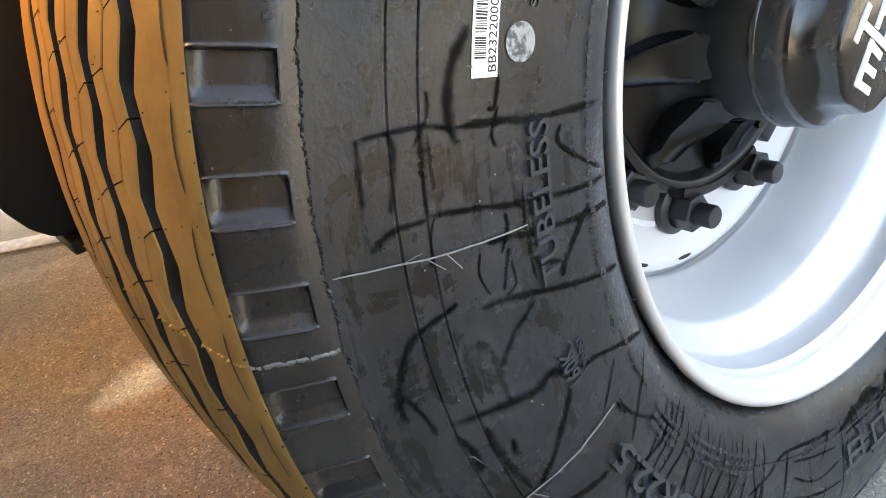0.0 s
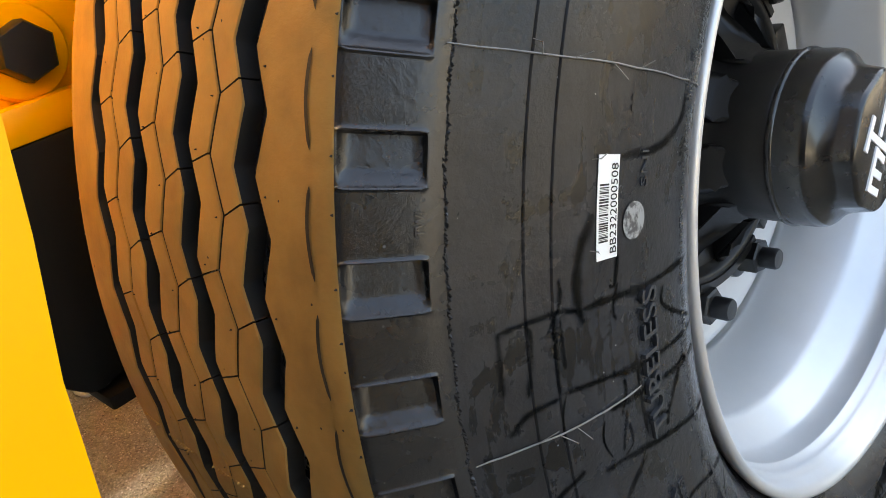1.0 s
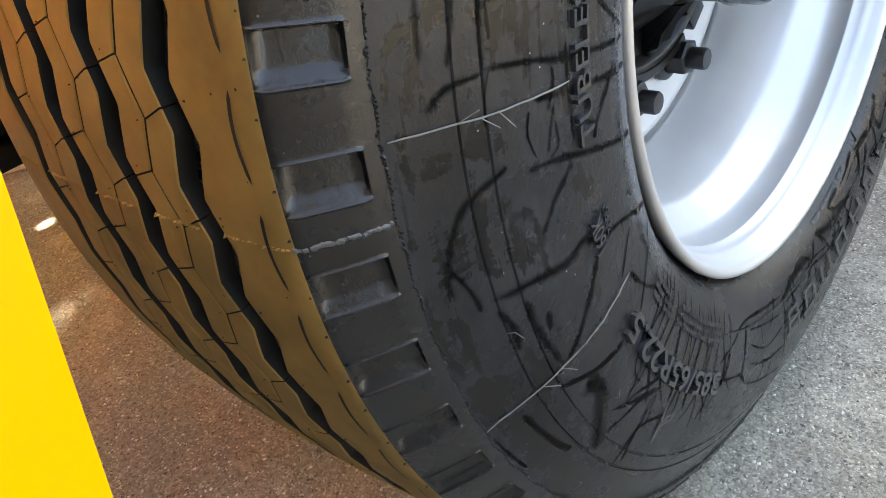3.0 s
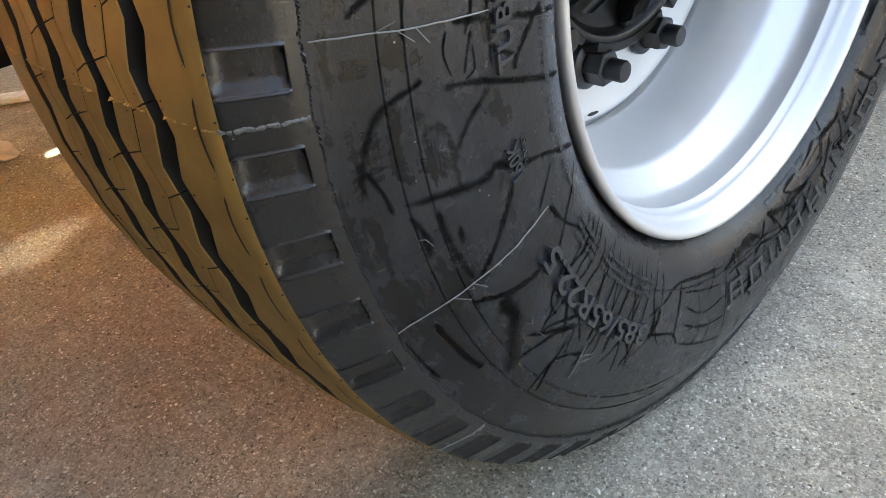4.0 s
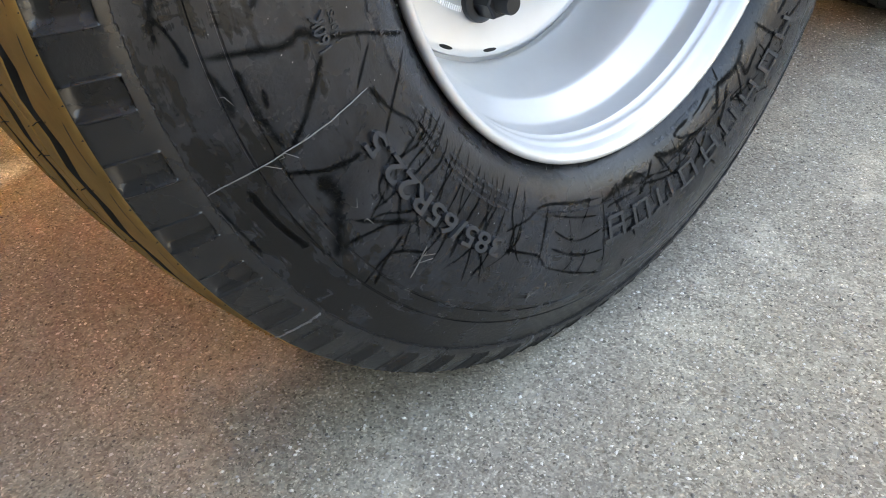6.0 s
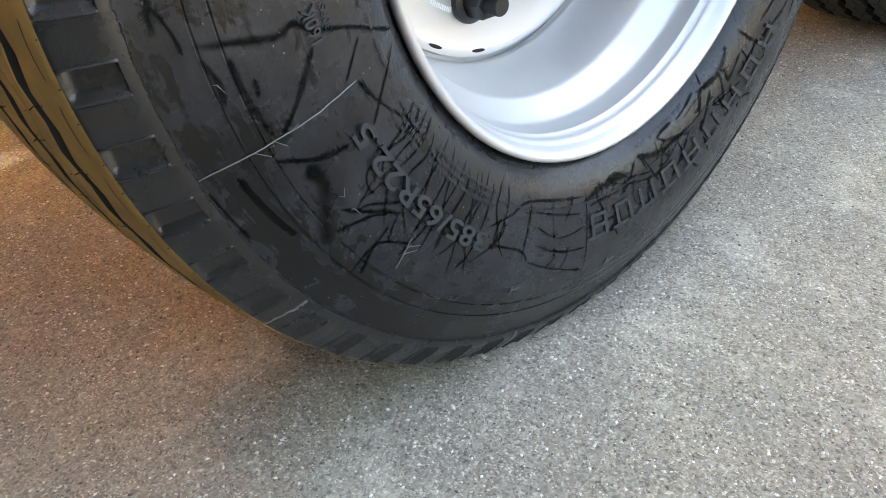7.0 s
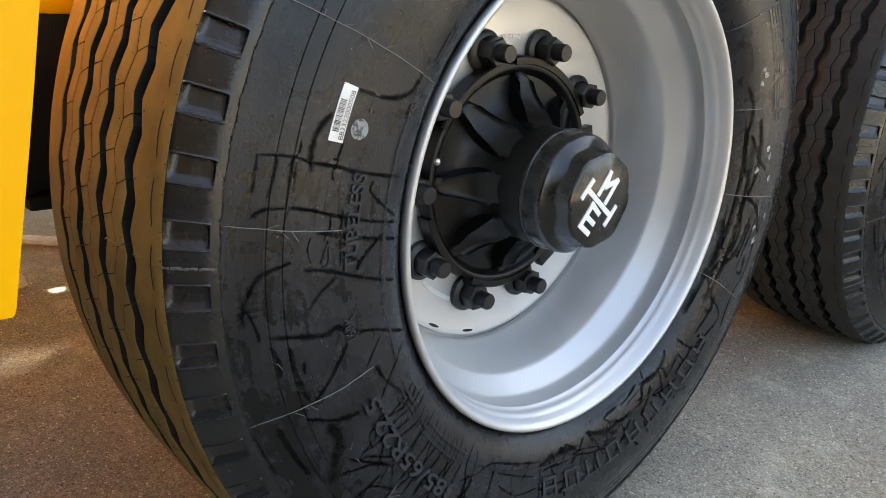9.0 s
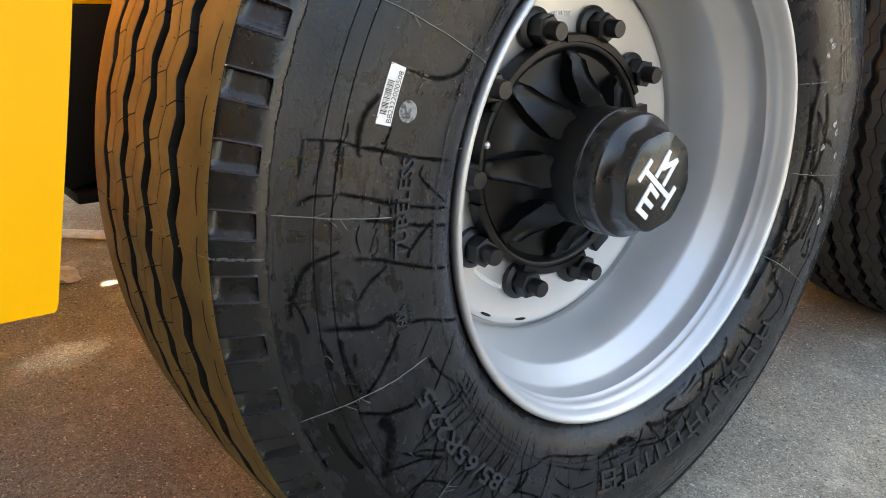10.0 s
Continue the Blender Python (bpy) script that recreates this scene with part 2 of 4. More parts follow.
def ground_nodes(m):
    """Worn concrete: grains of several sizes, paler worn areas, bump from the grains."""
    t = m.node_tree.nodes.new("ShaderNodeTexCoord").outputs["Object"]
    b = m.node_tree.nodes["Principled BSDF"]
    warp = node(m, "ShaderNodeTexNoise", Scale=60.0, Detail=3.0)
    link(m, t, warp.inputs["Vector"])
    shaken = blend(m, "ADD", 0.012, t, warp.outputs["Color"])
    cells = node(m, "ShaderNodeTexVoronoi", Scale=390.0)
    link(m, shaken, cells.inputs["Vector"])
    grain = ramp(m, cells.outputs["Color"], [(0.03, (0.118, 0.108, 0.093)), (0.99, (0.68, 0.65, 0.57)), (0.25, (0.250, 0.234, 0.205)), (0.80, (0.388, 0.366, 0.322))])
    cells2 = node(m, "ShaderNodeTexVoronoi", Scale=170.0)
    link(m, t, cells2.inputs["Vector"])
    stones = ramp(m, cells2.outputs["Distance"], [(0.12, (1.45, 1.42, 1.38)), (0.3, (0.93, 0.93, 0.93))])
    dust = node(m, "ShaderNodeTexNoise", Scale=95.0, Detail=9.0, Roughness=0.8)
    link(m, t, dust.inputs["Vector"])
    fine = ramp(m, dust.outputs["Fac"], [(0.36, (0.75, 0.74, 0.72)), (0.64, (1.18, 1.17, 1.16))])
    big = node(m, "ShaderNodeTexNoise", Scale=2.6, Detail=5.0, Roughness=0.6)
    link(m, t, big.inputs["Vector"])
    wear = ramp(m, big.outputs["Fac"], [(0.32, (0.83, 0.81, 0.785)), (0.68, (1.17, 1.14, 1.02))])
    c = blend(m, "MULTIPLY", 0.85, grain, stones)
    c = blend(m, "MULTIPLY", 1.0, c, fine)
    c = blend(m, "MULTIPLY", 1.0, c, wear)
    pale = node(m, "ShaderNodeTexNoise", Scale=6.5, Detail=9.0, Roughness=0.75)
    link(m, t, pale.inputs["Vector"])
    patchy = ramp(m, pale.outputs["Fac"], [(0.52, (0.0, 0.0, 0.0)), (0.66, (0.16, 0.15, 0.12))])
    c = blend(m, "ADD", 1.0, c, patchy)
    drift = node(m, "ShaderNodeTexNoise", Scale=9.0, Detail=6.0, Roughness=0.7)
    link(m, t, drift.inputs["Vector"])
    where = ramp(m, drift.outputs["Fac"], [(0.44, (0, 0, 0)), (0.66, (1, 1, 1))])
    dots = node(m, "ShaderNodeTexVoronoi", Scale=215.0)
    link(m, t, dots.inputs["Vector"])
    dot = ramp(m, dots.outputs["Distance"], [(0.17, (0.42, 0.39, 0.32)), (0.27, (0, 0, 0))])
    c = blend(m, "ADD", 1.0, c, blend(m, "MULTIPLY", 1.0, dot, where))
    link(m, c, b.inputs["Base Color"])
    h = node(m, "ShaderNodeTexNoise", Scale=230.0, Detail=6.0, Roughness=0.7)
    link(m, t, h.inputs["Vector"])
    mixh = blend(m, "ADD", 0.6, h.outputs["Fac"], cells2.outputs["Distance"])
    bump = node(m, "ShaderNodeBump", Strength=0.8, Distance=0.003)
    link(m, mixh, bump.inputs["Height"])
    link(m, bump.outputs["Normal"], b.inputs["Normal"])


ground_nodes(GROUND)


# ---- helpers of this scene ----
def mesh_of(name, verts, faces, mat, smooth=True, sharp=38):
    me = bpy.data.meshes.new(name)
    me.from_pydata([tuple(v) for v in verts], [], [tuple(f) for f in faces])
    me.materials.append(mat)
    me.update()
    bm = bmesh.new()
    bm.from_mesh(me)
    bmesh.ops.recalc_face_normals(bm, faces=bm.faces)
    bm.to_mesh(me)
    bm.free()
    if smooth:
        me.polygons.foreach_set("use_smooth", [True] * len(me.polygons))
        me.set_sharp_from_angle(angle=radians(sharp))
    return me


def attach(name, me, parent, label=""):
    ob = new(name, me)
    ob.parent = parent
    return tagged(ob, label) if label else ob


def part(name, bm, mat, parent, label="", smooth=True):
    """A bmesh as one mesh object under a thing or a part."""
    me = bpy.data.meshes.new(name)
    bmesh.ops.recalc_face_normals(bm, faces=bm.faces)
    bm.to_mesh(me)
    bm.free()
    me.materials.append(mat)
    if smooth:
        me.polygons.foreach_set("use_smooth", [True] * len(me.polygons))
        me.set_sharp_from_angle(angle=radians(38))
    return attach(name, me, parent, label)


def thing(name, label, category, m=None, group="", kind=""):
    ob = new(name)
    ob.empty_display_size = 0.05
    if m is not None:
        ob.matrix_world = m
    return tagged(ob, label, category, group, kind)


def box(bm, size, at, bevel=0.0, segs=2, turn=None):
    m = Matrix.Translation(at) @ (turn or Matrix()) @ Matrix.Diagonal((*size, 1))
    made = bmesh.ops.create_cube(bm, size=1, matrix=m)
    if bevel:
        edges = list({e for v in made["verts"] for e in v.link_edges})
        bmesh.ops.bevel(bm, geom=edges, offset=bevel, segments=segs, affect="EDGES", profile=0.5)
    return bm


def lathe(profile, segs, phase=0.0, closed=False):
    """Vertices and faces of (r, y) points turned about the y axis."""
    n = len(profile)
    verts = [(r * math.cos(a), y, r * math.sin(a)) for a in (phase + 2 * math.pi * k / segs for k in range(segs)) for r, y in profile]
    faces = []
    for k in range(segs):
        j = (k + 1) % segs
        for i in range(n if closed else n - 1):
            faces.append((k * n + i, k * n + (i + 1) % n, j * n + (i + 1) % n, j * n + i))
    return verts, faces


def lathe_mesh(name, profile, segs, mat, phase=0.0, closed=False, smooth=True):
    return mesh_of(name, *lathe(profile, segs, phase, closed), mat, smooth)


# ---- the wheel: axle along y, outer face towards -y ----
AXLE = 0.516                # height of the axle over the ground
MID = 0.185                 # middle plane of the tyre
PITCH = 6.0                 # degrees from one shoulder pocket to the next
SIDE = [(0.288, 0.040), (0.297, 0.031), (0.305, 0.022), (0.317, 0.011), (0.335, 0.004), (0.350, 0.0015), (0.364, 0.0), (0.382, -0.001),
        (0.400, -0.001), (0.420, 0.002), (0.436, 0.006), (0.450, 0.0105), (0.468, 0.018), (0.484, 0.0255), (0.4885, 0.0265)]


def side_y(r):
    return float(np.interp(r, [p[0] for p in SIDE], [p[1] for p in SIDE]))


def crown(y):
    """Radius of the tread's running surface."""
    return 0.5345 - 0.0085 * (abs(y - MID) / 0.1365) ** 2.4


def zig(y, deg, amp=0.0045):
    """The zigzag that all grooves of the tread follow."""
    p = ((deg - (154 - (y - 0.1043) * 24.5)) / PITCH) % 1
    return y + amp * (1 - 4 * abs(p - 0.5)) * -1


def squash(verts):
    """Flatten what would reach under the ground, a little bulged outwards."""
    out = []
    for x, y, z in verts:
        low = -AXLE + 0.001
        if z < low:
            z = low + (z - low) * 0.03
        out.append((x, y, z))
    return out


def ring(r, y, deg):
    a = radians(deg)
    return (r * math.cos(a), y, r * math.sin(a))


GROOVES = (0.1043, 0.158, 0.2115, 0.2655)
HALF_G = 0.0078
FLOOR = 0.5215


UPPER = [(0.4885, 0.0262), (0.4910, 0.0266), (0.4935, 0.0272), (0.4955, 0.0280), (0.4972, 0.0288), (0.4990, 0.0297), (0.5010, 0.0311), (0.5030, 0.0325), (0.5070, 0.0355),
         (0.5110, 0.0385), (0.5150, 0.0417), (0.5185, 0.0445), (0.5215, 0.0469), (0.5240, 0.0492), (0.5262, 0.0525)]


def tyre_carcass():
    prof = []
    for a, b in zip(SIDE, SIDE[1:]):
        prof.append(a)
        for r in (0.4410, 0.4545, 0.4680):
            if a[0] < r - 0.0007 and r + 0.0045 < b[0]:
                prof += [(r - 0.0006, side_y(r - 0.0006)), (r, side_y(r) + 0.0010), (r + 0.0008, side_y(r + 0.0008) + 0.0008), (r + 0.0014, side_y(r + 0.0014) - 0.0003), (r + 0.004, side_y(r + 0.004) - 0.0002)]
    prof = prof + [SIDE[-1]]
    prof = prof + [(0.490, 0.034), (0.494, 0.048), (0.500, 0.058), (0.512, 0.066), (FLOOR - 0.002, 0.074)]
    prof += [(FLOOR, 0.09), (FLOOR + 0.001, MID)]
    back = [(r, 2 * MID - y) for r, y in reversed(prof[:-1])]
    v, f = lathe(prof + back, 240)
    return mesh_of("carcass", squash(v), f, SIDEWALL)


def shoulder_rib(flip):
    """The outer rib of the tread with the row of pockets pressed into the shoulder."""
    radii = [0.4885, 0.4905, 0.4922, 0.4935, 0.4942, 0.4948, 0.4952, 0.4957, 0.4962, 0.4968, 0.4978, 0.4995, 0.502, 0.506, 0.510, 0.514, 0.518, 0.5205, 0.5220,
             0.5228, 0.5234, 0.5239, 0.5243, 0.5247, 0.5251, 0.5256, 0.5262]
    low, high, corner, deep = 0.4960, 0.5256, 0.0022, 0.0066
    tall = radians(PITCH) * 0.507 * 0.43
    us = [0.06, 0.10, 0.14, 0.18, 0.22, 0.26, 0.3, 0.34, 0.38, 0.42, 0.46, 0.5, 0.53, 0.545, 0.555, 0.5625, 0.57, 0.577, 0.584, 0.592, 0.602, 0.62, 0.64, 0.66, 0.69, 0.72, 0.75, 0.78, 0.81, 0.84, 0.86, 0.88,
          0.90, 0.92, 0.94, 0.955, 0.967, 0.978, 0.986, 0.993, 1.0, 1.008, 1.018, 1.03]
    flat = [0.060, 0.070, 0.082]
    verts = []
    n, cols = len(radii) + len(flat) + 3, 60 * len(us)
    for k in range(60):
        for u in us:
            deg = 178.3 + (k + u - 1) * PITCH
            down = (u - 0.57) / 0.43 * tall
            for r in radii:
                y = surf(r)
                qx, qy = abs(down - tall / 2) - tall / 2 + corner, abs(r - (low + high) / 2) - (high - low) / 2 + corner
                inner = corner - math.hypot(max(qx, 0), max(qy, 0)) - min(max(qx, qy), 0)
                t = max(0.0, min(1.0, inner / 0.0016))
                v = max(0.0, min(1.0, down / tall))
                side = max(0.0, min(1.0, min((r - low) * 1.3, (high - r) * 1.1) / 0.0050))
                lip = min(1.0, (1 - v) / 0.30)
                d = deep * t * t * (3 - 2 * t) * (0.08 + 0.92 * side * (2 - side)) * (1 - 0.45 * v) * lip
                d -= 0.0012 * max(0.0, 1 - abs(inner + 0.0003) / 0.0012) * (1.0 if qx > qy else 0.1)
                verts.append(ring(r - d * 0.62, y + d * 0.78, deg))
            for y in flat:
                verts.append(ring(crown(y), y, deg))
            e = zig(GROOVES[0] - HALF_G, deg)
            verts.append(ring(crown(e) - 0.0004, e - 0.0008, deg))
            verts.append(ring(crown(e) - 0.0012, e, deg))
            verts.append(ring(FLOOR - 0.001, e + 0.0015, deg))
    faces = [(k * n + i, k * n + i + 1, ((k + 1) % cols) * n + i + 1, ((k + 1) % cols) * n + i) for k in range(cols) for i in range(n - 1)]
    verts = squash(verts)
    if flip:
        verts = [(x, 2 * MID - y, z) for x, y, z in verts]
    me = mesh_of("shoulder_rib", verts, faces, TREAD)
    me.materials.append(SHOULDER)
    me.materials.append(GROOVE)
    for p in me.polygons:
        row = p.index % (n - 1)
        if row < len(radii) - 2:
            p.material_index = 1
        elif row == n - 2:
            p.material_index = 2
    return me


def rib_strip(y0, y1, d0, d1, gap0, gap1, slant=0.0, per_pitch=20):
    """A block of a tread rib between two zigzag lines, cut across at a slant."""
    verts, faces = [], []
    steps = max(2, round((d1 - d0) / PITCH * per_pitch))
    for k in range(steps + 1):
        deg = d0 + (d1 - d0) * k / steps
        end = deg + slant
        a, b = zig(y0, deg) + gap0, zig(y1, end) - gap1
        for y, dr, g in ((a, -0.014, deg), (a, -0.0007, deg), (a + 0.0008, 0, deg), (b - 0.0008, 0, end), (b, -0.0007, end), (b, -0.014, end)):
            verts.append(ring(crown(y) + dr, y, g))
    for k in range(steps):
        for i in range(5):
            faces.append((k * 6 + i, k * 6 + i + 1, k * 6 + i + 7, k * 6 + i + 6))
    faces.append(tuple(range(6)))
    faces.append(tuple(range(steps * 6 + 5, steps * 6 - 1, -1)))
    return verts, faces


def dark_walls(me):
    """Walls of grooves and cuts take the near-black GROOVE; the running surface keeps its own colour."""
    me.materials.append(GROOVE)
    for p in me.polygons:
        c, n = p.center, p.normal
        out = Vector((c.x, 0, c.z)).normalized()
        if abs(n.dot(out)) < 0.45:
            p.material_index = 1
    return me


def join(pieces):
    verts, faces = [], []
    for v, f in pieces:
        faces += [tuple(i + len(verts) for i in face) for face in f]
        verts += v
    return verts, faces


def build_tyre(parent):
    tyre = attach("tyre", tyre_carcass(), parent, "black rubber tyre with glossy stained sidewall")
    attach("shoulder_rib", shoulder_rib(False), tyre)
    attach("shoulder_rib", shoulder_rib(True), tyre)
    for i in range(3):
        y0, y1 = GROOVES[i] + HALF_G, GROOVES[i + 1] - HALF_G
        mid = (y0 + y1) / 2
        far = []
        for k in range(60):
            d = 154 - (mid - 0.1043) * 24.5 + k * PITCH
            # the two halves of a rib are cut across at opposite corners of the zigzag
            for a, b, s, g0, g1, sl in ((y0, mid, d + 2.3, 0, 0.0008, 0.7), (mid, y1, d, 0.0008, 0, 0.5)):
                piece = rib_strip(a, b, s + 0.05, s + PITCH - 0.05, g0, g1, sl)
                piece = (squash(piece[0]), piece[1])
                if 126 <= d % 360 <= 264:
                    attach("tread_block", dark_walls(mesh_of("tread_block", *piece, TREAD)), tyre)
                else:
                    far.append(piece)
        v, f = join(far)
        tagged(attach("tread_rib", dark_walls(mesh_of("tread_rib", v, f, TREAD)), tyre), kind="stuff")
    return tyre


def surf(r):
    """Height of the outer face over its whole width, from bead to tread."""
    pts = SIDE[:-1] + UPPER
    return float(np.interp(r, [p[0] for p in pts], [p[1] for p in pts]))


def on_face(deg, r, lift):
    a = radians(deg)
    return (r * math.cos(a), surf(r) - lift, r * math.sin(a))


def smooth_line(pts, n=8):
    """Points along a Catmull-Rom curve."""
    q = [np.array(p, float) for p in [pts[0], *pts, pts[-1]]]
    out = []
    for a, b, c, d in zip(q, q[1:], q[2:], q[3:]):
        for k in range(n):
            t = k / n
            out.append(0.5 * (2 * b + (c - a) * t + (2 * a - 5 * b + 4 * c - d) * t * t + (3 * b - a - 3 * c + d) * t ** 3))
    return out + [q[-1]]


def stain_run(pts, width, seed):
    """A dark run of wet dressing on the sidewall, uneven in width, through points (degrees, radius)."""
    rnd = random.Random(seed)
    line = smooth_line(pts, 10)
    verts, faces, w = [], [], 1.0
    for k, (deg, r) in enumerate(line):
        d2, r2 = line[min(k + 1, len(line) - 1)] - line[max(k - 1, 0)]
        along = np.array([radians(d2) * r, r2])
        along = along / (np.linalg.norm(along) + 1e-9)
        w += (rnd.uniform(0.55, 1.5) - w) * 0.4
        ends = min(1.0, 0.35 + 0.3 * min(k, len(line) - 1 - k))
        off = np.array([-along[1], along[0]]) * width * 0.75 * w * ends
        for sgn in (1, 0, -1):
            verts.append(on_face(deg + math.degrees(sgn * off[0] / r), min(0.4875, max(0.302, r + sgn * off[1])), 0.00035))
    for k in range(len(line) - 1):
        for i in range(2):
            faces.append((3 * k + i, 3 * k + i + 1, 3 * k + i + 4, 3 * k + i + 3))
    return verts, faces


def stain_mesh(runs):
    """All runs as one mesh with the attribute "wet", 0 at the borders of a run and up to 1 in its middle."""
    pieces = [stain_run(run[1], run[0], i) for i, run in enumerate(runs)]
    wet = []
    for i, (v, f) in enumerate(pieces):
        n = len(v) // 3
        most = random.Random(i).uniform(0.75, 1.0) * (runs[i][2] if len(runs[i]) > 2 else 1.0)
        for k in range(n):
            wet += [0.0, most * min(1.0, 0.40 + 5.0 * min(k, n - 1 - k) / (n - 1)), 0.0]
    me = mesh_of("wet_stains", *join(pieces), STAIN)
    me.attributes.new("wet", "FLOAT", "POINT").data.foreach_set("value", wet)
    return me


def wire(points, radius, segs=5):
    """A thin round wire through points."""
    verts, faces = [], []
    pts = [Vector(p) for p in points]
    for k, p in enumerate(pts):
        d = (pts[min(k + 1, len(pts) - 1)] - pts[max(k - 1, 0)]).normalized()
        a = d.orthogonal().normalized()
        b = d.cross(a)
        rr = radius * (0.6 if k in (0, len(pts) - 1) else 1.0)
        verts += [tuple(p + (a * math.cos(2 * math.pi * i / segs) + b * math.sin(2 * math.pi * i / segs)) * rr) for i in range(segs)]
    for k in range(len(pts) - 1):
        for i in range(segs):
            j = (i + 1) % segs
            faces.append((k * segs + i, k * segs + j, (k + 1) * segs + j, (k + 1) * segs + i))
    faces.append(tuple(range(segs))[::-1])
    faces.append(tuple(range((len(pts) - 1) * segs, len(pts) * segs)))
    return verts, faces


def vent_hair(deg0, r0, deg1, r1, seed, barbs=(0.30, 0.42, 0.52)):
    """A rubber vent hair lying across the sidewall, with short barbs."""
    rnd = random.Random(seed)
    n = 14
    pts = []
    for k in range(n + 1):
        t = k / n
        pts.append(on_face(deg0 + (deg1 - deg0) * t + rnd.uniform(-0.05, 0.05), r0 + (r1 - r0) * t, 0.0009))
    pieces = [wire(pts, 0.0005)]
    for t in barbs:
        dg, r = deg0 + (deg1 - deg0) * t, r0 + (r1 - r0) * t
        a = on_face(dg, r, 0.0009)
        b = on_face(dg + rnd.uniform(0.7, 1.1) * rnd.choice((1, 1, -0.6)), r - rnd.uniform(0.004, 0.009), 0.003 + rnd.uniform(0, 0.003))
        pieces.append(wire([a, b], 0.0005, 4))
    return join(pieces)


def crumb_line(path, size, seed):
    """A torn line of mould flash: small uneven crumbs one after the other."""
    rnd = random.Random(seed)
    verts, faces = [], []
    base = 0
    for deg, r in path:
        if rnd.random() < 0.12:
            continue
        h, w = size * rnd.uniform(0.3, 1.3), size * rnd.uniform(0.5, 1.2)
        dw = math.degrees(w / r)
        o = rnd.uniform(-0.4, 0.4) * size
        four = [on_face(deg - dw, r + o - w * 0.5, -0.0004), on_face(deg + dw, r + o - w * 0.5, -0.0004), on_face(deg + dw, r + o + w * 0.5, -0.0004), on_face(deg - dw, r + o + w * 0.5, -0.0004)]
        verts += four + [on_face(deg + dw * rnd.uniform(-0.5, 0.5), r + o, h)]
        faces += [(base, base + 1, base + 4), (base + 1, base + 2, base + 4), (base + 2, base + 3, base + 4), (base + 3, base, base + 4)]
        base += 5
    return verts, faces


def lettering(text, deg_start, deg_end, r_base, height, lift=0.0009, bold=0.0):
    """Raised letters of the built-in font, bent round the wheel, tops outwards, reading clockwise."""
    cu = bpy.data.curves.new("letters", "FONT")
    cu.body, cu.size, cu.extrude, cu.offset, cu.resolution_u = text, 1.0, 0.5, bold, 3
    tmp = bpy.data.objects.new("letters", cu)
    me = bpy.data.meshes.new_from_object(tmp)
    co = np.array([v.co for v in me.vertices])
    faces = [tuple(p.vertices) for p in me.polygons]
    bpy.data.objects.remove(tmp)
    bpy.data.curves.remove(cu)
    bpy.data.meshes.remove(me)
    x0, x1, y1 = co[:, 0].min(), co[:, 0].max(), co[:, 1].max()
    verts = []
    for x, y, z in co:
        verts.append(on_face(deg_start + (deg_end - deg_start) * (x - x0) / (x1 - x0), r_base + height * y / y1, lift * (z + 0.45)))
    return verts, faces


def patch(deg0, deg1, r0, r1, lift, thick=0.0, shear=0.0):
    """A small plate bent to the sidewall."""
    n = max(1, round(abs(deg1 - deg0) / 1.0))
    verts, faces = [], []
    for k in range(n + 1):
        d = deg0 + (deg1 - deg0) * k / n
        for r, sh in ((r0, 0.0), (r1, shear)):
            verts += [on_face(d + sh, r, lift), on_face(d + sh, r, lift - thick - 0.0003)]
    for k in range(n):
        a, b = k * 4, (k + 1) * 4
        faces += [(a, a + 2, b + 2, b), (a, b, b + 1, a + 1), (a + 2, a + 3, b + 3, b + 2)]
    faces += [(0, 1, 3, 2), (n * 4, n * 4 + 2, n * 4 + 3, n * 4 + 1)]
    return verts, faces


def text_bars(deg0, deg1, r0, rows, row_step, height, seed, lift=0.0013):
    """Rows of small raised writing that cannot be read, as bars."""
    rnd = random.Random(seed)
    pieces = []
    for i in range(rows):
        d, r = deg0, r0 + i * row_step
        while d < deg1:
            w = rnd.uniform(0.22, 0.55) * height / 0.004
            if rnd.random() > 0.14:
                h = height * rnd.uniform(0.7, 1.0)
                pieces.append(patch(d, d + w * 0.42, r, r + h, lift))
                if rnd.random() > 0.4:
                    pieces.append(patch(d + w * 0.42, d + w * 0.8, r + h * rnd.choice((0.0, 0.4, 0.75)), r + h * 0.25 + h * rnd.choice((0.2, 0.75)), lift))
            d += w
    return join(pieces)


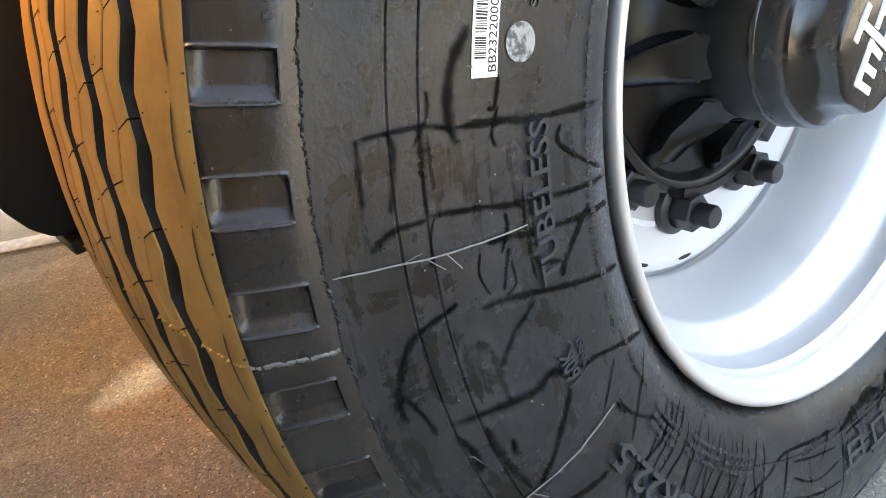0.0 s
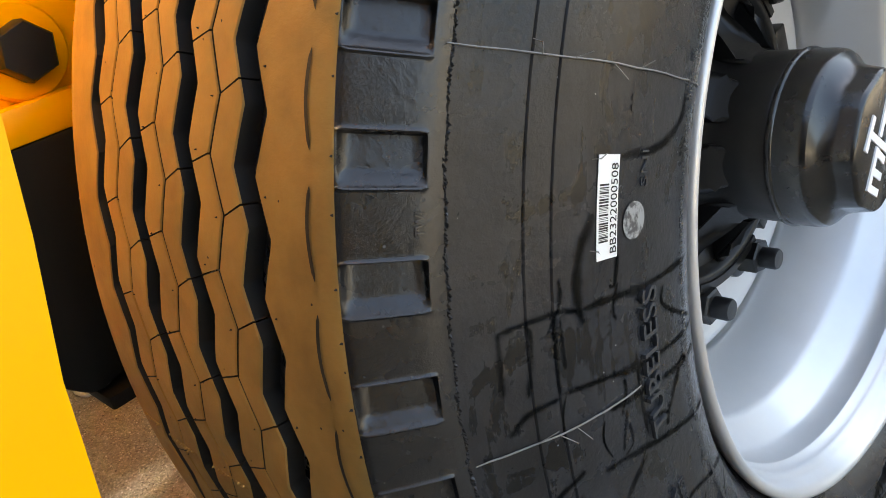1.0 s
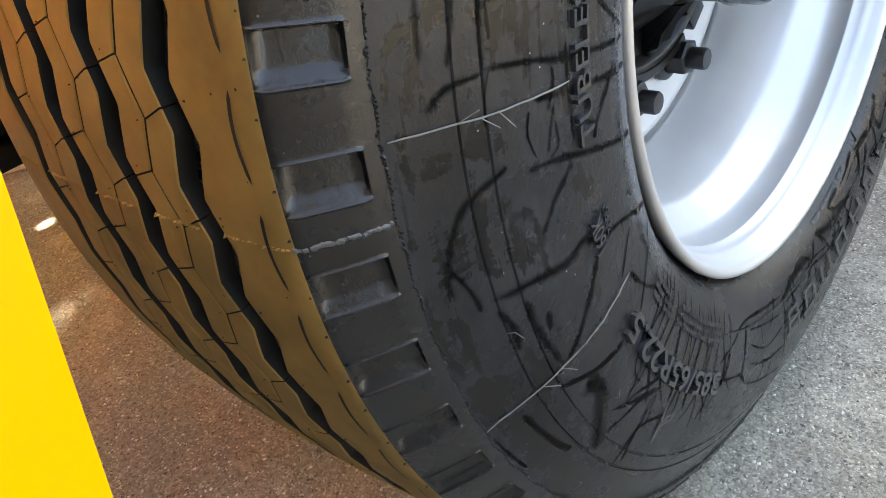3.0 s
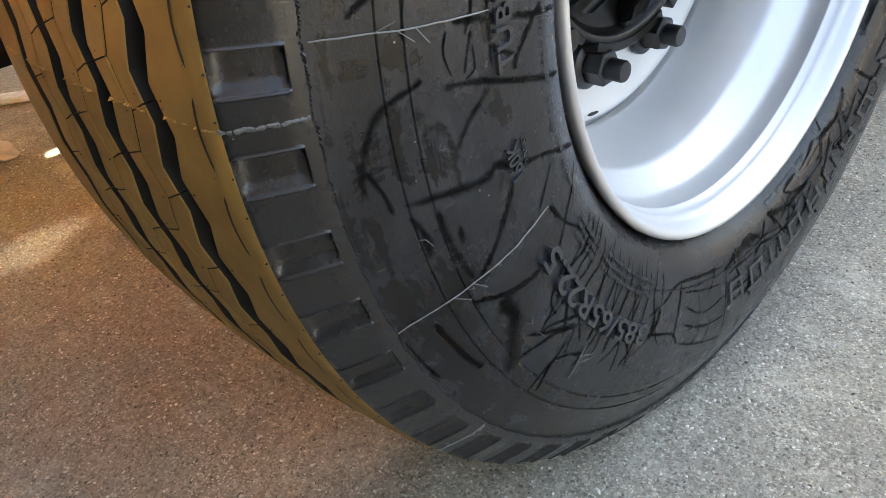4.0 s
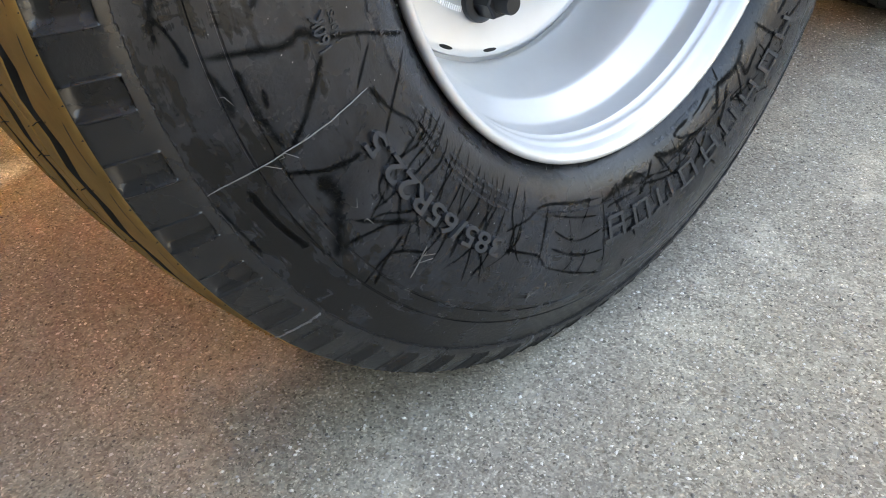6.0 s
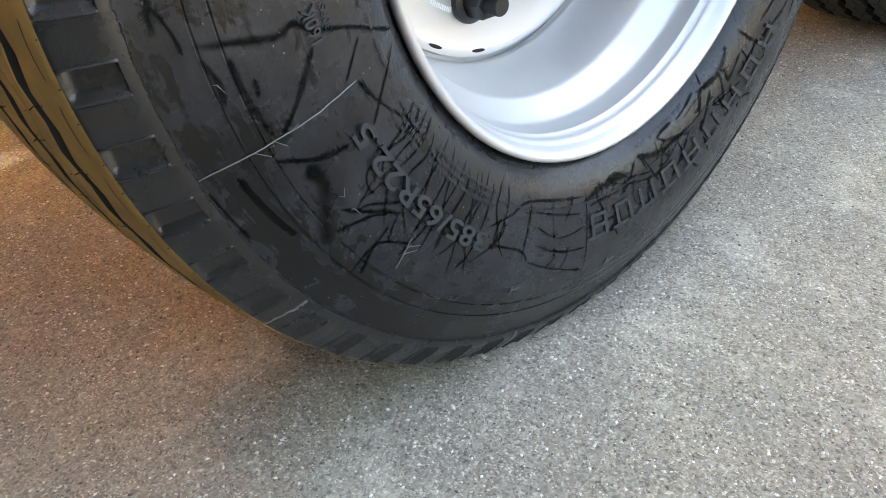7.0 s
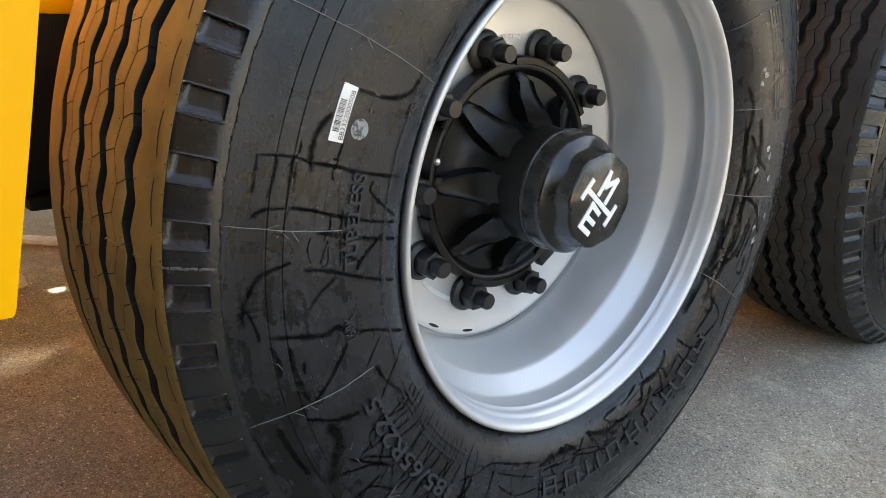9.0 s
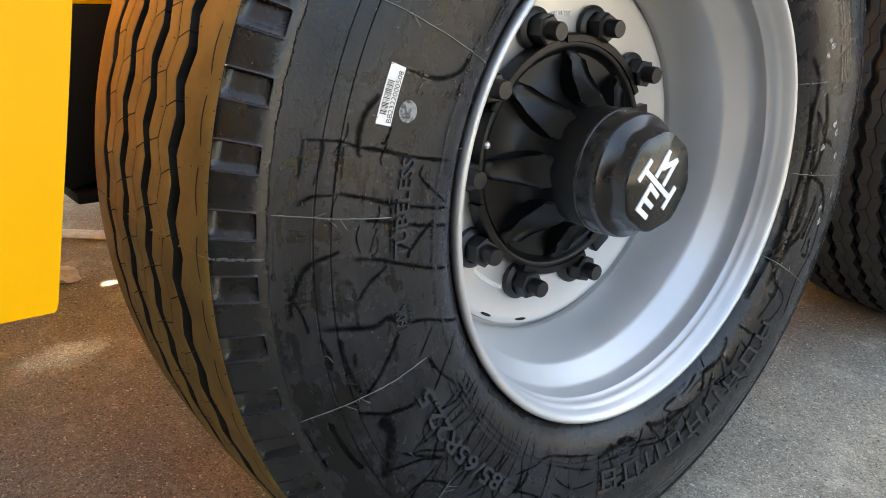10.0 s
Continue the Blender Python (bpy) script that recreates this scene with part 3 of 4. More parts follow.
def dress_tyre(tyre):
    """Stains, lettering, hairs, flash and the label on the outer face of the tyre."""
    wide, mid, thin = 0.0056, 0.0038, 0.0027
    runs = [
        (mid, [(158.9, 0.403), (158.5, 0.374), (157.5, 0.357), (155.8, 0.345), (153.9, 0.343)]), (wide, [(162.3, 0.418), (164.7, 0.426), (167.2, 0.428), (169.5, 0.425)]), (mid, [(168.4, 0.425), (168.4, 0.401), (168.7, 0.380), (168.8, 0.322)]),
        (thin, [(168.4, 0.468), (169.6, 0.468), (172.4, 0.468)]), (thin, [(168.2, 0.456), (169.3, 0.453), (171.6, 0.455), (172.9, 0.457)]), (thin, [(168.1, 0.441), (170.2, 0.441), (173.5, 0.441)]),
        (thin, [(168.5, 0.468), (168.1, 0.441), (168.5, 0.426)]), (mid, [(173.5, 0.441), (173.9, 0.415), (174.6, 0.391), (176.6, 0.313)]), (mid, [(175.0, 0.468), (174.0, 0.458), (173.7, 0.441)]),
        (mid, [(176.5, 0.414), (177.0, 0.390), (179.7, 0.307)]), (mid, [(177.7, 0.340), (181.3, 0.366), (182.4, 0.368)]), (mid, [(179.1, 0.389), (181.3, 0.366)]),
    ]
    runs += [
        (mid, [(180.9, 0.424), (182.0, 0.391), (187.4, 0.309)]), (mid, [(179.8, 0.434), (180.1, 0.439), (181.0, 0.457), (182.6, 0.466), (185.1, 0.473), (187.0, 0.473)]), (mid, [(182.5, 0.391), (184.0, 0.407), (186.2, 0.421)]),
        (thin, [(169.6, 0.360), (171.1, 0.362), (173.2, 0.344), (175.4, 0.322)]), (thin, [(173.4, 0.390), (181.2, 0.388)]), (thin, [(184.7, 0.471), (186.9, 0.465), (188.8, 0.463)]),
        (wide, [(188.4, 0.457), (189.1, 0.434), (190.0, 0.408), (189.6, 0.395), (191.1, 0.383)]), (mid, [(191.1, 0.383), (193.3, 0.350), (197.9, 0.311)]), (mid, [(192.4, 0.385), (196.6, 0.411), (198.6, 0.429)]),
        (thin, [(194.6, 0.348), (198.2, 0.372)]), (thin, [(199.0, 0.318), (202.5, 0.348), (204.9, 0.368)]), (mid, [(198.9, 0.362), (203.0, 0.354), (209.3, 0.338), (209.5, 0.349)]),
    ]
    runs += [
        (mid, [(200.4, 0.443), (203.0, 0.416), (204.2, 0.391)]), (0.011, [(202.8, 0.426), (205.8, 0.423), (208.9, 0.436), (212.1, 0.451)]), (mid, [(189.4, 0.456), (191.5, 0.451), (193.9, 0.452)]),
        (mid, [(200.1, 0.467), (206.0, 0.463), (208.7, 0.460)]), (thin, [(200.0, 0.487), (206.3, 0.484)]), (mid, [(209.7, 0.425), (216.0, 0.394)]),
        (thin, [(209.9, 0.393), (211.1, 0.416)]), (thin, [(216.0, 0.394), (217.8, 0.419)]), (mid, [(192.5, 0.430), (194.4, 0.432)]),
        (mid, [(190.1, 0.440), (193.2, 0.439), (198.4, 0.434)]), (thin, [(211.2, 0.419), (212.2, 0.405), (217.3, 0.380)]), (thin, [(211.2, 0.443), (213.4, 0.411), (217.3, 0.391)]),
        (thin, [(243.0, 0.334), (243.6, 0.394)]), (thin, [(235.4, 0.380), (242.6, 0.382), (245.2, 0.394)]), (thin, [(233.8, 0.365), (238.2, 0.350), (243.0, 0.334), (257.8, 0.334)]),
    ]
    runs += [
        (thin, [(258.1, 0.326), (260.5, 0.422)]), (thin, [(245.4, 0.358), (252.0, 0.372), (258.5, 0.367)]), (thin, [(245.7, 0.376), (252.9, 0.388), (259.5, 0.392)]),
        (thin, [(245.2, 0.394), (254.3, 0.410), (260.5, 0.422)]), (thin, [(244.6, 0.344), (257.0, 0.351)]), (thin, [(230.7, 0.411), (232.2, 0.384)]),
        (thin, [(229.6, 0.418), (227.7, 0.380)]), (thin, [(216.3, 0.408), (216.9, 0.431), (218.3, 0.451)]), (mid, [(266.7, 0.334), (280.0, 0.356), (282.8, 0.329), (291.0, 0.346)]),
        (thin, [(221.6, 0.407), (216.8, 0.424), (217.2, 0.456)]), (thin, [(221.9, 0.382), (220.5, 0.423)]), (thin, [(211.4, 0.399), (208.9, 0.395), (207.2, 0.367)]),
    ]
    runs += [
        (0.0062, [(257.5, 0.341), (262.9, 0.332), (271.8, 0.332)]), (0.0062, [(274.8, 0.322), (281.1, 0.334), (290.9, 0.338)]),
        (0.0062, [(296.3, 0.317), (303.9, 0.326), (309.2, 0.315)]), (mid, [(313.5, 0.317), (315.5, 0.361), (320.2, 0.363)]), (mid, [(298.6, 0.348), (307.7, 0.368)]),
    ]
    runs += [
        (0.0062, [(10.4, 0.330), (3.9, 0.352), (0.9, 0.374)]), (0.0062, [(354.8, 0.322), (347.3, 0.344), (339.9, 0.340)]),
        (mid, [(350.5, 0.381), (343.7, 0.373), (336.7, 0.370)]), (mid, [(332.0, 0.318), (326.0, 0.348), (318.0, 0.344)]),
        (mid, [(328.2, 0.328), (325.6, 0.379), (316.5, 0.360)]), (mid, [(346.0, 0.392), (338.0, 0.398), (331.0, 0.388), (323.0, 0.402)]),
        (0.0062, [(355.0, 0.330), (352.0, 0.372), (346.0, 0.398)]), (0.0062, [(24.0, 0.322), (17.0, 0.330), (9.0, 0.322), (0.0, 0.328)]),
    ]
    rnd = random.Random(5)
    # fine parallel runs below the bead, and stray ones
    for k in range(17):
        d = 208 + k * 1.75 + rnd.uniform(-0.5, 0.5)
        runs.append((0.0018 + rnd.random() * 0.0020, [(d, 0.316 + rnd.uniform(0, 0.010)), (d + rnd.uniform(-0.6, 0.6), 0.345), (d + rnd.uniform(-1.5, 2.0), 0.375), (d + rnd.uniform(-2.5, 4.5), 0.400 + rnd.uniform(-0.012, 0.016))]))
    for k in range(30):
        # web of thin runs below the writing, across and along
        d, r = rnd.uniform(228, 312), rnd.uniform(0.318, 0.385)
        if k % 3:
            pts = [(d, r), (d + rnd.uniform(-1, 1), r + 0.012), (d + rnd.uniform(-2, 2), r + rnd.uniform(0.02, 0.032))]
        else:
            pts = [(d, r), (d + rnd.uniform(2, 4), r + rnd.uniform(-0.006, 0.006)), (d + rnd.uniform(5, 9), r + rnd.uniform(-0.010, 0.010))]
        runs.append((rnd.uniform(0.0016, 0.0036), pts))
    for k in range(9):
        # short drips that hang down from the bands of the sidewall
        d, r = rnd.uniform(165, 181), rnd.choice((0.438, 0.430, 0.418, 0.402))
        runs.append((rnd.uniform(0.0012, 0.0024), [(d, r), (d + rnd.uniform(1.0, 2.0), r + rnd.uniform(-0.002, 0.004)), (d + rnd.uniform(2.0, 3.6), r + rnd.uniform(-0.003, 0.008))]))
    for k in range(22):
        d, r = rnd.uniform(262, 352), rnd.uniform(0.325, 0.40)
        runs.append((rnd.uniform(0.0025, 0.006), [(d, r), (d + rnd.uniform(-2, 3), r + rnd.uniform(-0.02, 0.02)), (d + rnd.uniform(1, 7), r + rnd.uniform(-0.03, 0.03))]))
    runs += [
        (0.012, [(320.0, 0.312), (334.0, 0.316), (348.0, 0.318), (2.0 + 360, 0.320), (16.0 + 360, 0.318)]), (0.010, [(326.0, 0.328), (338.0, 0.334), (352.0, 0.336), (368.0, 0.334)]),
        (0.009, [(352.0, 0.330), (358.0, 0.348), (366.0, 0.352), (374.0, 0.346)]), (0.007, [(336.0, 0.330), (341.0, 0.352), (350.0, 0.362)]),
    ]
    tagged(attach("wet_stains", stain_mesh(runs), tyre, "dark glossy runs of tyre dressing"), kind="stuff")

    # raised writing
    attach("raised_lettering", mesh_of("raised_lettering", *lettering("TUBELESS", 181.9, 168.8, 0.3715, 0.0135, 0.0024, 0.008), LETTER), tyre)
    attach("raised_lettering", mesh_of("raised_lettering", *lettering("160K", 192.4, 188.6, 0.3770, 0.0110, 0.0022, 0.01), LETTER), tyre)
    attach("raised_lettering", mesh_of("raised_lettering", *lettering("385/65R22.5", 233.6, 203.2, 0.3705, 0.0185, 0.0036, 0.018), LETTER), tyre)
    attach("raised_lettering", mesh_of("raised_lettering", *lettering("TWI", 162.6, 161.4, 0.4978, 0.0034, 0.0009, 0.0), LETTER), tyre)
    attach("raised_lettering", mesh_of("raised_lettering", *lettering("130PSI", 192.4, 188.9, 0.3672, 0.0056, 0.0009, 0.0), LETTER), tyre)
    attach("raised_lettering", mesh_of("raised_lettering", *lettering("SNI", 161.1, 158.5, 0.3795, 0.0056, 0.0009, 0.0), LETTER), tyre)
    small = [text_bars(150, 192, 0.3365, 1, 0.0, 0.0042, 1), text_bars(193, 202, 0.3330, 1, 0, 0.004, 2), text_bars(206, 213, 0.3350, 3, 0.0058, 0.004, 3),
             text_bars(216, 233, 0.3320, 3, 0.0062, 0.0038, 4), text_bars(143, 150.5, 0.3235, 2, 0.005, 0.0038, 5),
             text_bars(12, 38, 0.3740, 5, 0.0062, 0.0042, 7), text_bars(276, 292, 0.3120, 1, 0, 0.004, 8), text_bars(330, 356, 0.3260, 1, 0, 0.004, 9),
             text_bars(234, 300, 0.3395, 1, 0, 0.0022, 10)]
    attach("small_lettering", mesh_of("small_lettering", *join(small), LETTER, False), tyre, "small raised writing as fine bars")
    # maker's mark: slanted block shapes along the lower sidewall
    for k in range(9):
        d, w = 259.5 + 6.9 * k, 4.3
        r0, r1, sh, b = 0.3560, 0.3860, 1.4, 0.75
        mark = [patch(d, d + w, r1 - 0.004, r1, 0.0022, 0, 0.1), patch(d, d + b, r0, r1, 0.0022, 0, sh), patch(d + w - b, d + w, r0, r1, 0.0022, 0, sh)]
        if k in (0, 1, 3, 7):
            mark.append(patch(d, d + w, r0, r0 + 0.004, 0.0022, 0, 0.1))
        if k in (0, 4, 6, 8):
            mark.append(patch(d + 0.6, d + w, 0.369, 0.373, 0.0022, 0, 0.1))
        attach("raised_mark", mesh_of("raised_mark", *join(mark), LETTER, False), tyre, "raised slanted block of the maker's mark")

    # vent hairs, one every 22.5 degrees
    hairs = [(153.6, 0.4915, 152.6, 0.303), (175.9, 0.4855, 176.4, 0.389), (198.7, 0.488, 198.7, 0.364), (220.5, 0.404, 221.6, 0.432), (244.4, 0.432, 244.2, 0.420),
             (354.9, 0.304, 354.6, 0.420), (332.5, 0.305, 331.5, 0.410), (40.7, 0.306, 37.6, 0.400), (18.0, 0.306, 16.5, 0.345), (266.6, 0.436, 266.8, 0.425), (131.0, 0.4915, 130.5, 0.303)]
    for i, (a, b, c, d) in enumerate(hairs):
        attach("vent_hair", mesh_of("vent_hair", *vent_hair(a, b, c, d, i + 3), HAIR), tyre)
    stubs = []
    for i in range(46):
        d, r = rnd.uniform(120, 420), rnd.choice((0.304, 0.306, 0.420, 0.440, 0.455))
        stubs.append(wire([on_face(d, r, 0.0), on_face(d + rnd.uniform(-0.4, 0.4), r - 0.002, 0.003), on_face(d + rnd.uniform(-0.8, 0.8), r - rnd.uniform(0.001, 0.006), rnd.uniform(0.003, 0.007))], 0.00035, 4))
    tagged(attach("hair_stubs", mesh_of("hair_stubs", *join(stubs), HAIR), tyre), kind="stuff")

    # torn mould flash: round the shoulder, at the bead and across the shoulder blocks
    around = [(k * 0.11 + rnd.uniform(-0.05, 0.05), 0.4882 + 0.0005 * math.sin(k * 0.17) + rnd.uniform(-0.0005, 0.0005)) for k in range(3272)]
    tagged(attach("mould_flash", mesh_of("mould_flash", *crumb_line(around, 0.0013, 2), GROOVE, False), tyre), kind="stuff")
    tagged(attach("mould_flash", mesh_of("mould_flash", *crumb_line(around[::3], 0.0012, 4), LETTER, False), tyre), kind="stuff")
    bead = [(k * 0.45 + rnd.uniform(-0.1, 0.1), 0.3040 + rnd.uniform(-0.0006, 0.0006)) for k in range(800)]
    tagged(attach("bead_flash", mesh_of("bead_flash", *crumb_line(bead, 0.0011, 3), LETTER, False), tyre), kind="stuff")
    for i, d in enumerate((144.1, 180.1, 216.1, 252.1)):
        line = [(d + 0.04 * math.sin(k * 0.19), 0.491 + 0.035 * k / 120) for k in range(121)]
        attach("mould_seam", mesh_of("mould_seam", *crumb_line(line, 0.0015, 20 + i), HAIR, False), tyre)
        pieces = []
        for k in range(90):
            y = 0.054 + 0.25 * k / 90
            if any(abs(y - zig(g, d)) < HALF_G + 0.001 for g in GROOVES):
                continue
            a = ring(crown(y) + rnd.uniform(0.0005, 0.0024), y + 0.0012, d + rnd.uniform(-0.08, 0.08))
            four = [ring(crown(y) - 0.0005, y + p, d + q) for p, q in ((0, -0.09), (0.0028, -0.09), (0.0028, 0.09), (0, 0.09))]
            pieces.append((four + [a], [(0, 1, 4), (1, 2, 4), (2, 3, 4), (3, 0, 4)]))
        attach("tread_seam", mesh_of("tread_seam", *join(pieces), TREAD, False), tyre)

    # slits in the shoulder rib and small vent pips on the ribs
    pips = []
    for k in range(60):
        d = 154.3 + k * PITCH
        pts = [(d + 4.4 * i / 12, 0.0645 + 0.0022 * math.sin(i * 0.275)) for i in range(13)]
        verts, faces = [], []
        for i, (g, y) in enumerate(pts):
            w = 0.0002 if i in (0, 12) else 0.00125
            verts += [ring(crown(y) + 0.0003, y - w, g), ring(crown(y) + 0.0003, y + w, g)]
            if i:
                faces.append((2 * i - 2, 2 * i - 1, 2 * i + 1, 2 * i))
        # flat strip laid on the rib; the cut's inner darkness is painted as its colour
        attach("slit", mesh_of("slit", squash(verts), faces, GROOVE), tyre)
        for y, o in ((0.0525, 1.2), (0.0525, 4.6), (0.0935, 0.8), (0.132, 2.2), (0.147, 4.9), (0.186, 1.1), (0.201, 4.0), (0.240, 2.5)):
            g = d + o
            pips.append((squash([ring(crown(y) - 0.0004, y + p, g + q) for p, q in ((-0.0006, -0.06), (0.0006, -0.06), (0.0006, 0.06), (-0.0006, 0.06))] + [ring(crown(y) + rnd.uniform(0.0004, 0.0014), y, g)]), [(0, 1, 4), (1, 2, 4), (2, 3, 4), (3, 0, 4)]))
    tagged(attach("vent_pips", mesh_of("vent_pips", *join(pips), GROOVE, False), tyre), kind="stuff")

    # small pale grey patches on the right of the sidewall
    for d, r in ((24.0, 0.357), (22.6, 0.346), (25.6, 0.352), (3.8, 0.379), (1.2, 0.351), (358.9, 0.387), (350.6, 0.404), (347.4, 0.381), (6.0, 0.372), (344.6, 0.390)):
        n = 9
        verts = [on_face(d + math.degrees(rnd.uniform(0.002, 0.0075) * math.cos(2 * math.pi * k / n) / r), r + rnd.uniform(0.002, 0.006) * math.sin(2 * math.pi * k / n), 0.0006) for k in range(n)]
        attach("pale_patch", mesh_of("pale_patch", verts, [tuple(range(n))], PALE_GREY), tyre, "pale grey patch on the sidewall")

    # label with bar code, ink stamp and paint dots
    label = attach("paper_label", mesh_of("paper_label", *patch(158.75, 165.55, 0.4030, 0.4165, 0.0007), PAPER), tyre, "white paper label with printed bar code and number")
    digits = attach("printed_number", mesh_of("printed_number", *lettering("BB2322000508", 165.2, 159.3, 0.4040, 0.0042, 0.0001, 0.0), INK), label)
    rn2, bars, d = random.Random(9), [], 160.6
    while d < 164.4:
        w = rn2.choice((0.04, 0.04, 0.08, 0.12))
        bars.append(patch(d, d + w, 0.4094, 0.4152, 0.0009))
        d += w + rn2.choice((0.05, 0.05, 0.09))
    tagged(attach("bar_code", mesh_of("bar_code", *join(bars), INK, False), label), kind="stuff")
    for v in digits.data.vertices:
        v.co.y -= 0.0009
    n, verts = 36, [on_face(163.4, 0.3895, 0.0006)]
    for k in range(n):
        a = 2 * math.pi * k / n
        verts.append(on_face(163.4 + math.degrees(0.0092 * math.cos(a) / 0.39), 0.3895 + 0.0092 * math.sin(a), 0.0006))
    attach("ink_stamp", mesh_of("ink_stamp", verts, [(0, 1 + k, 1 + (k + 1) % n) for k in range(n)], GREY), tyre, "round grey ink stamp")
    for d in (155.0, 155.7):
        verts = [on_face(d + math.degrees(0.0017 * math.cos(a) / 0.395), 0.3955 + 0.0017 * math.sin(a), 0.0006) for a in (math.pi * k / 6 for k in range(12))]
        attach("paint_dot", mesh_of("paint_dot", verts, [tuple(range(12))], INK), tyre)


def build_rim(parent):
    prof = [(0.2865, 0.030), (0.2885, 0.0235), (0.2915, 0.0185), (0.2945, 0.0165), (0.2975, 0.0170), (0.2992, 0.0195), (0.2990, 0.0235), (0.2960, 0.030),
            (0.2890, 0.040), (0.2860, 0.060), (0.2840, 0.100), (0.262, 0.13), (0.258, 0.25), (0.285, 0.30), (0.2985, 0.352), (0.2945, 0.354),
            (0.279, 0.30), (0.250, 0.25), (0.246, 0.20), (0.2345, 0.181), (0.2352, 0.172), (0.2405, 0.150), (0.2470, 0.126), (0.2530, 0.1050), (0.2545, 0.1010), (0.2562, 0.0985),
            (0.2580, 0.0965), (0.2730, 0.0760), (0.2746, 0.0738), (0.2756, 0.0712), (0.2762, 0.0685), (0.2792, 0.0525), (0.2784, 0.0510), (0.2786, 0.0490), (0.2800, 0.0480), (0.2815, 0.0400), (0.2822, 0.0370), (0.2838, 0.0345), (0.2852, 0.0325)]
    rim = attach("rim", mesh_of("rim", *lathe(prof, 160, closed=True), RIM, sharp=75), parent, "silver painted steel rim")
    disc = [(0.130, 0.1835), (0.195, 0.1815), (0.212, 0.1805), (0.220, 0.1788), (0.2255, 0.1778), (0.2290, 0.1792), (0.2302, 0.1830), (0.2302, 0.1875), (0.2440, 0.1895), (0.2440, 0.195), (0.130, 0.195)]
    attach("wheel_disc", lathe_mesh("wheel_disc", disc, 160, RIM, closed=True), rim)
    for a in (-118.0, -100.4):
        verts = []
        for k in range(20):
            t = 2 * math.pi * k / 20
            verts.append(ring(0.2225 + 0.0021 * math.sin(t), 0.1780 - 0.0002, a + 2.7 * math.cos(t)))
        # flat black oval on the disc: a hole's shade painted, nothing is cut out
        attach("drain_slot", mesh_of("drain_slot", verts, [tuple(range(20))], BLACK), rim)
    marks = []
    for d0, d1, r in ((226.5, 245.0, 0.180), (86.0, 98.0, 0.1735)):
        d = d0
        while d < d1:
            w = 0.25 + 0.35 * ((d * 7.3) % 1)
            marks.append(([ring(q, y, g) for q, g in ((r, d), (r, d + w), (r + 0.0055, d + w), (r + 0.0055, d)) for y in (0.1807, 0.1825)],
                          [(0, 2, 4, 6), (0, 1, 3, 2), (2, 3, 5, 4), (4, 5, 7, 6), (6, 7, 1, 0)]))
            d += w + 0.55
    tagged(attach("disc_writing", mesh_of("disc_writing", *join(marks), WHITE, False), rim, "small pale stamped writing as bars"), kind="stuff")
    return rim


def build_nut():
    """A wheel nut with washer flange, hexagon and stud end; along -y from the disc."""
    prof = [(0.0, 0.0), (0.0255, 0.0), (0.0262, -0.003), (0.0255, -0.007), (0.0225, -0.0095), (0.0185, -0.0105)]
    v1, f1 = lathe(prof, 28)
    hexp = [(0.0185, -0.009), (0.0186, -0.0105), (0.0186, -0.0295), (0.0165, -0.0315), (0.011, -0.0318)]
    v2, f2 = lathe(hexp, 6)
    stud = [(0.0112, -0.028), (0.0112, -0.047), (0.0100, -0.0490), (0.0, -0.0492)]
    v3, f3 = lathe(stud, 20)
    return mesh_of("wheel_nut", *join([(v1, f1), (v2, f2), (v3, f3)]), NUT)


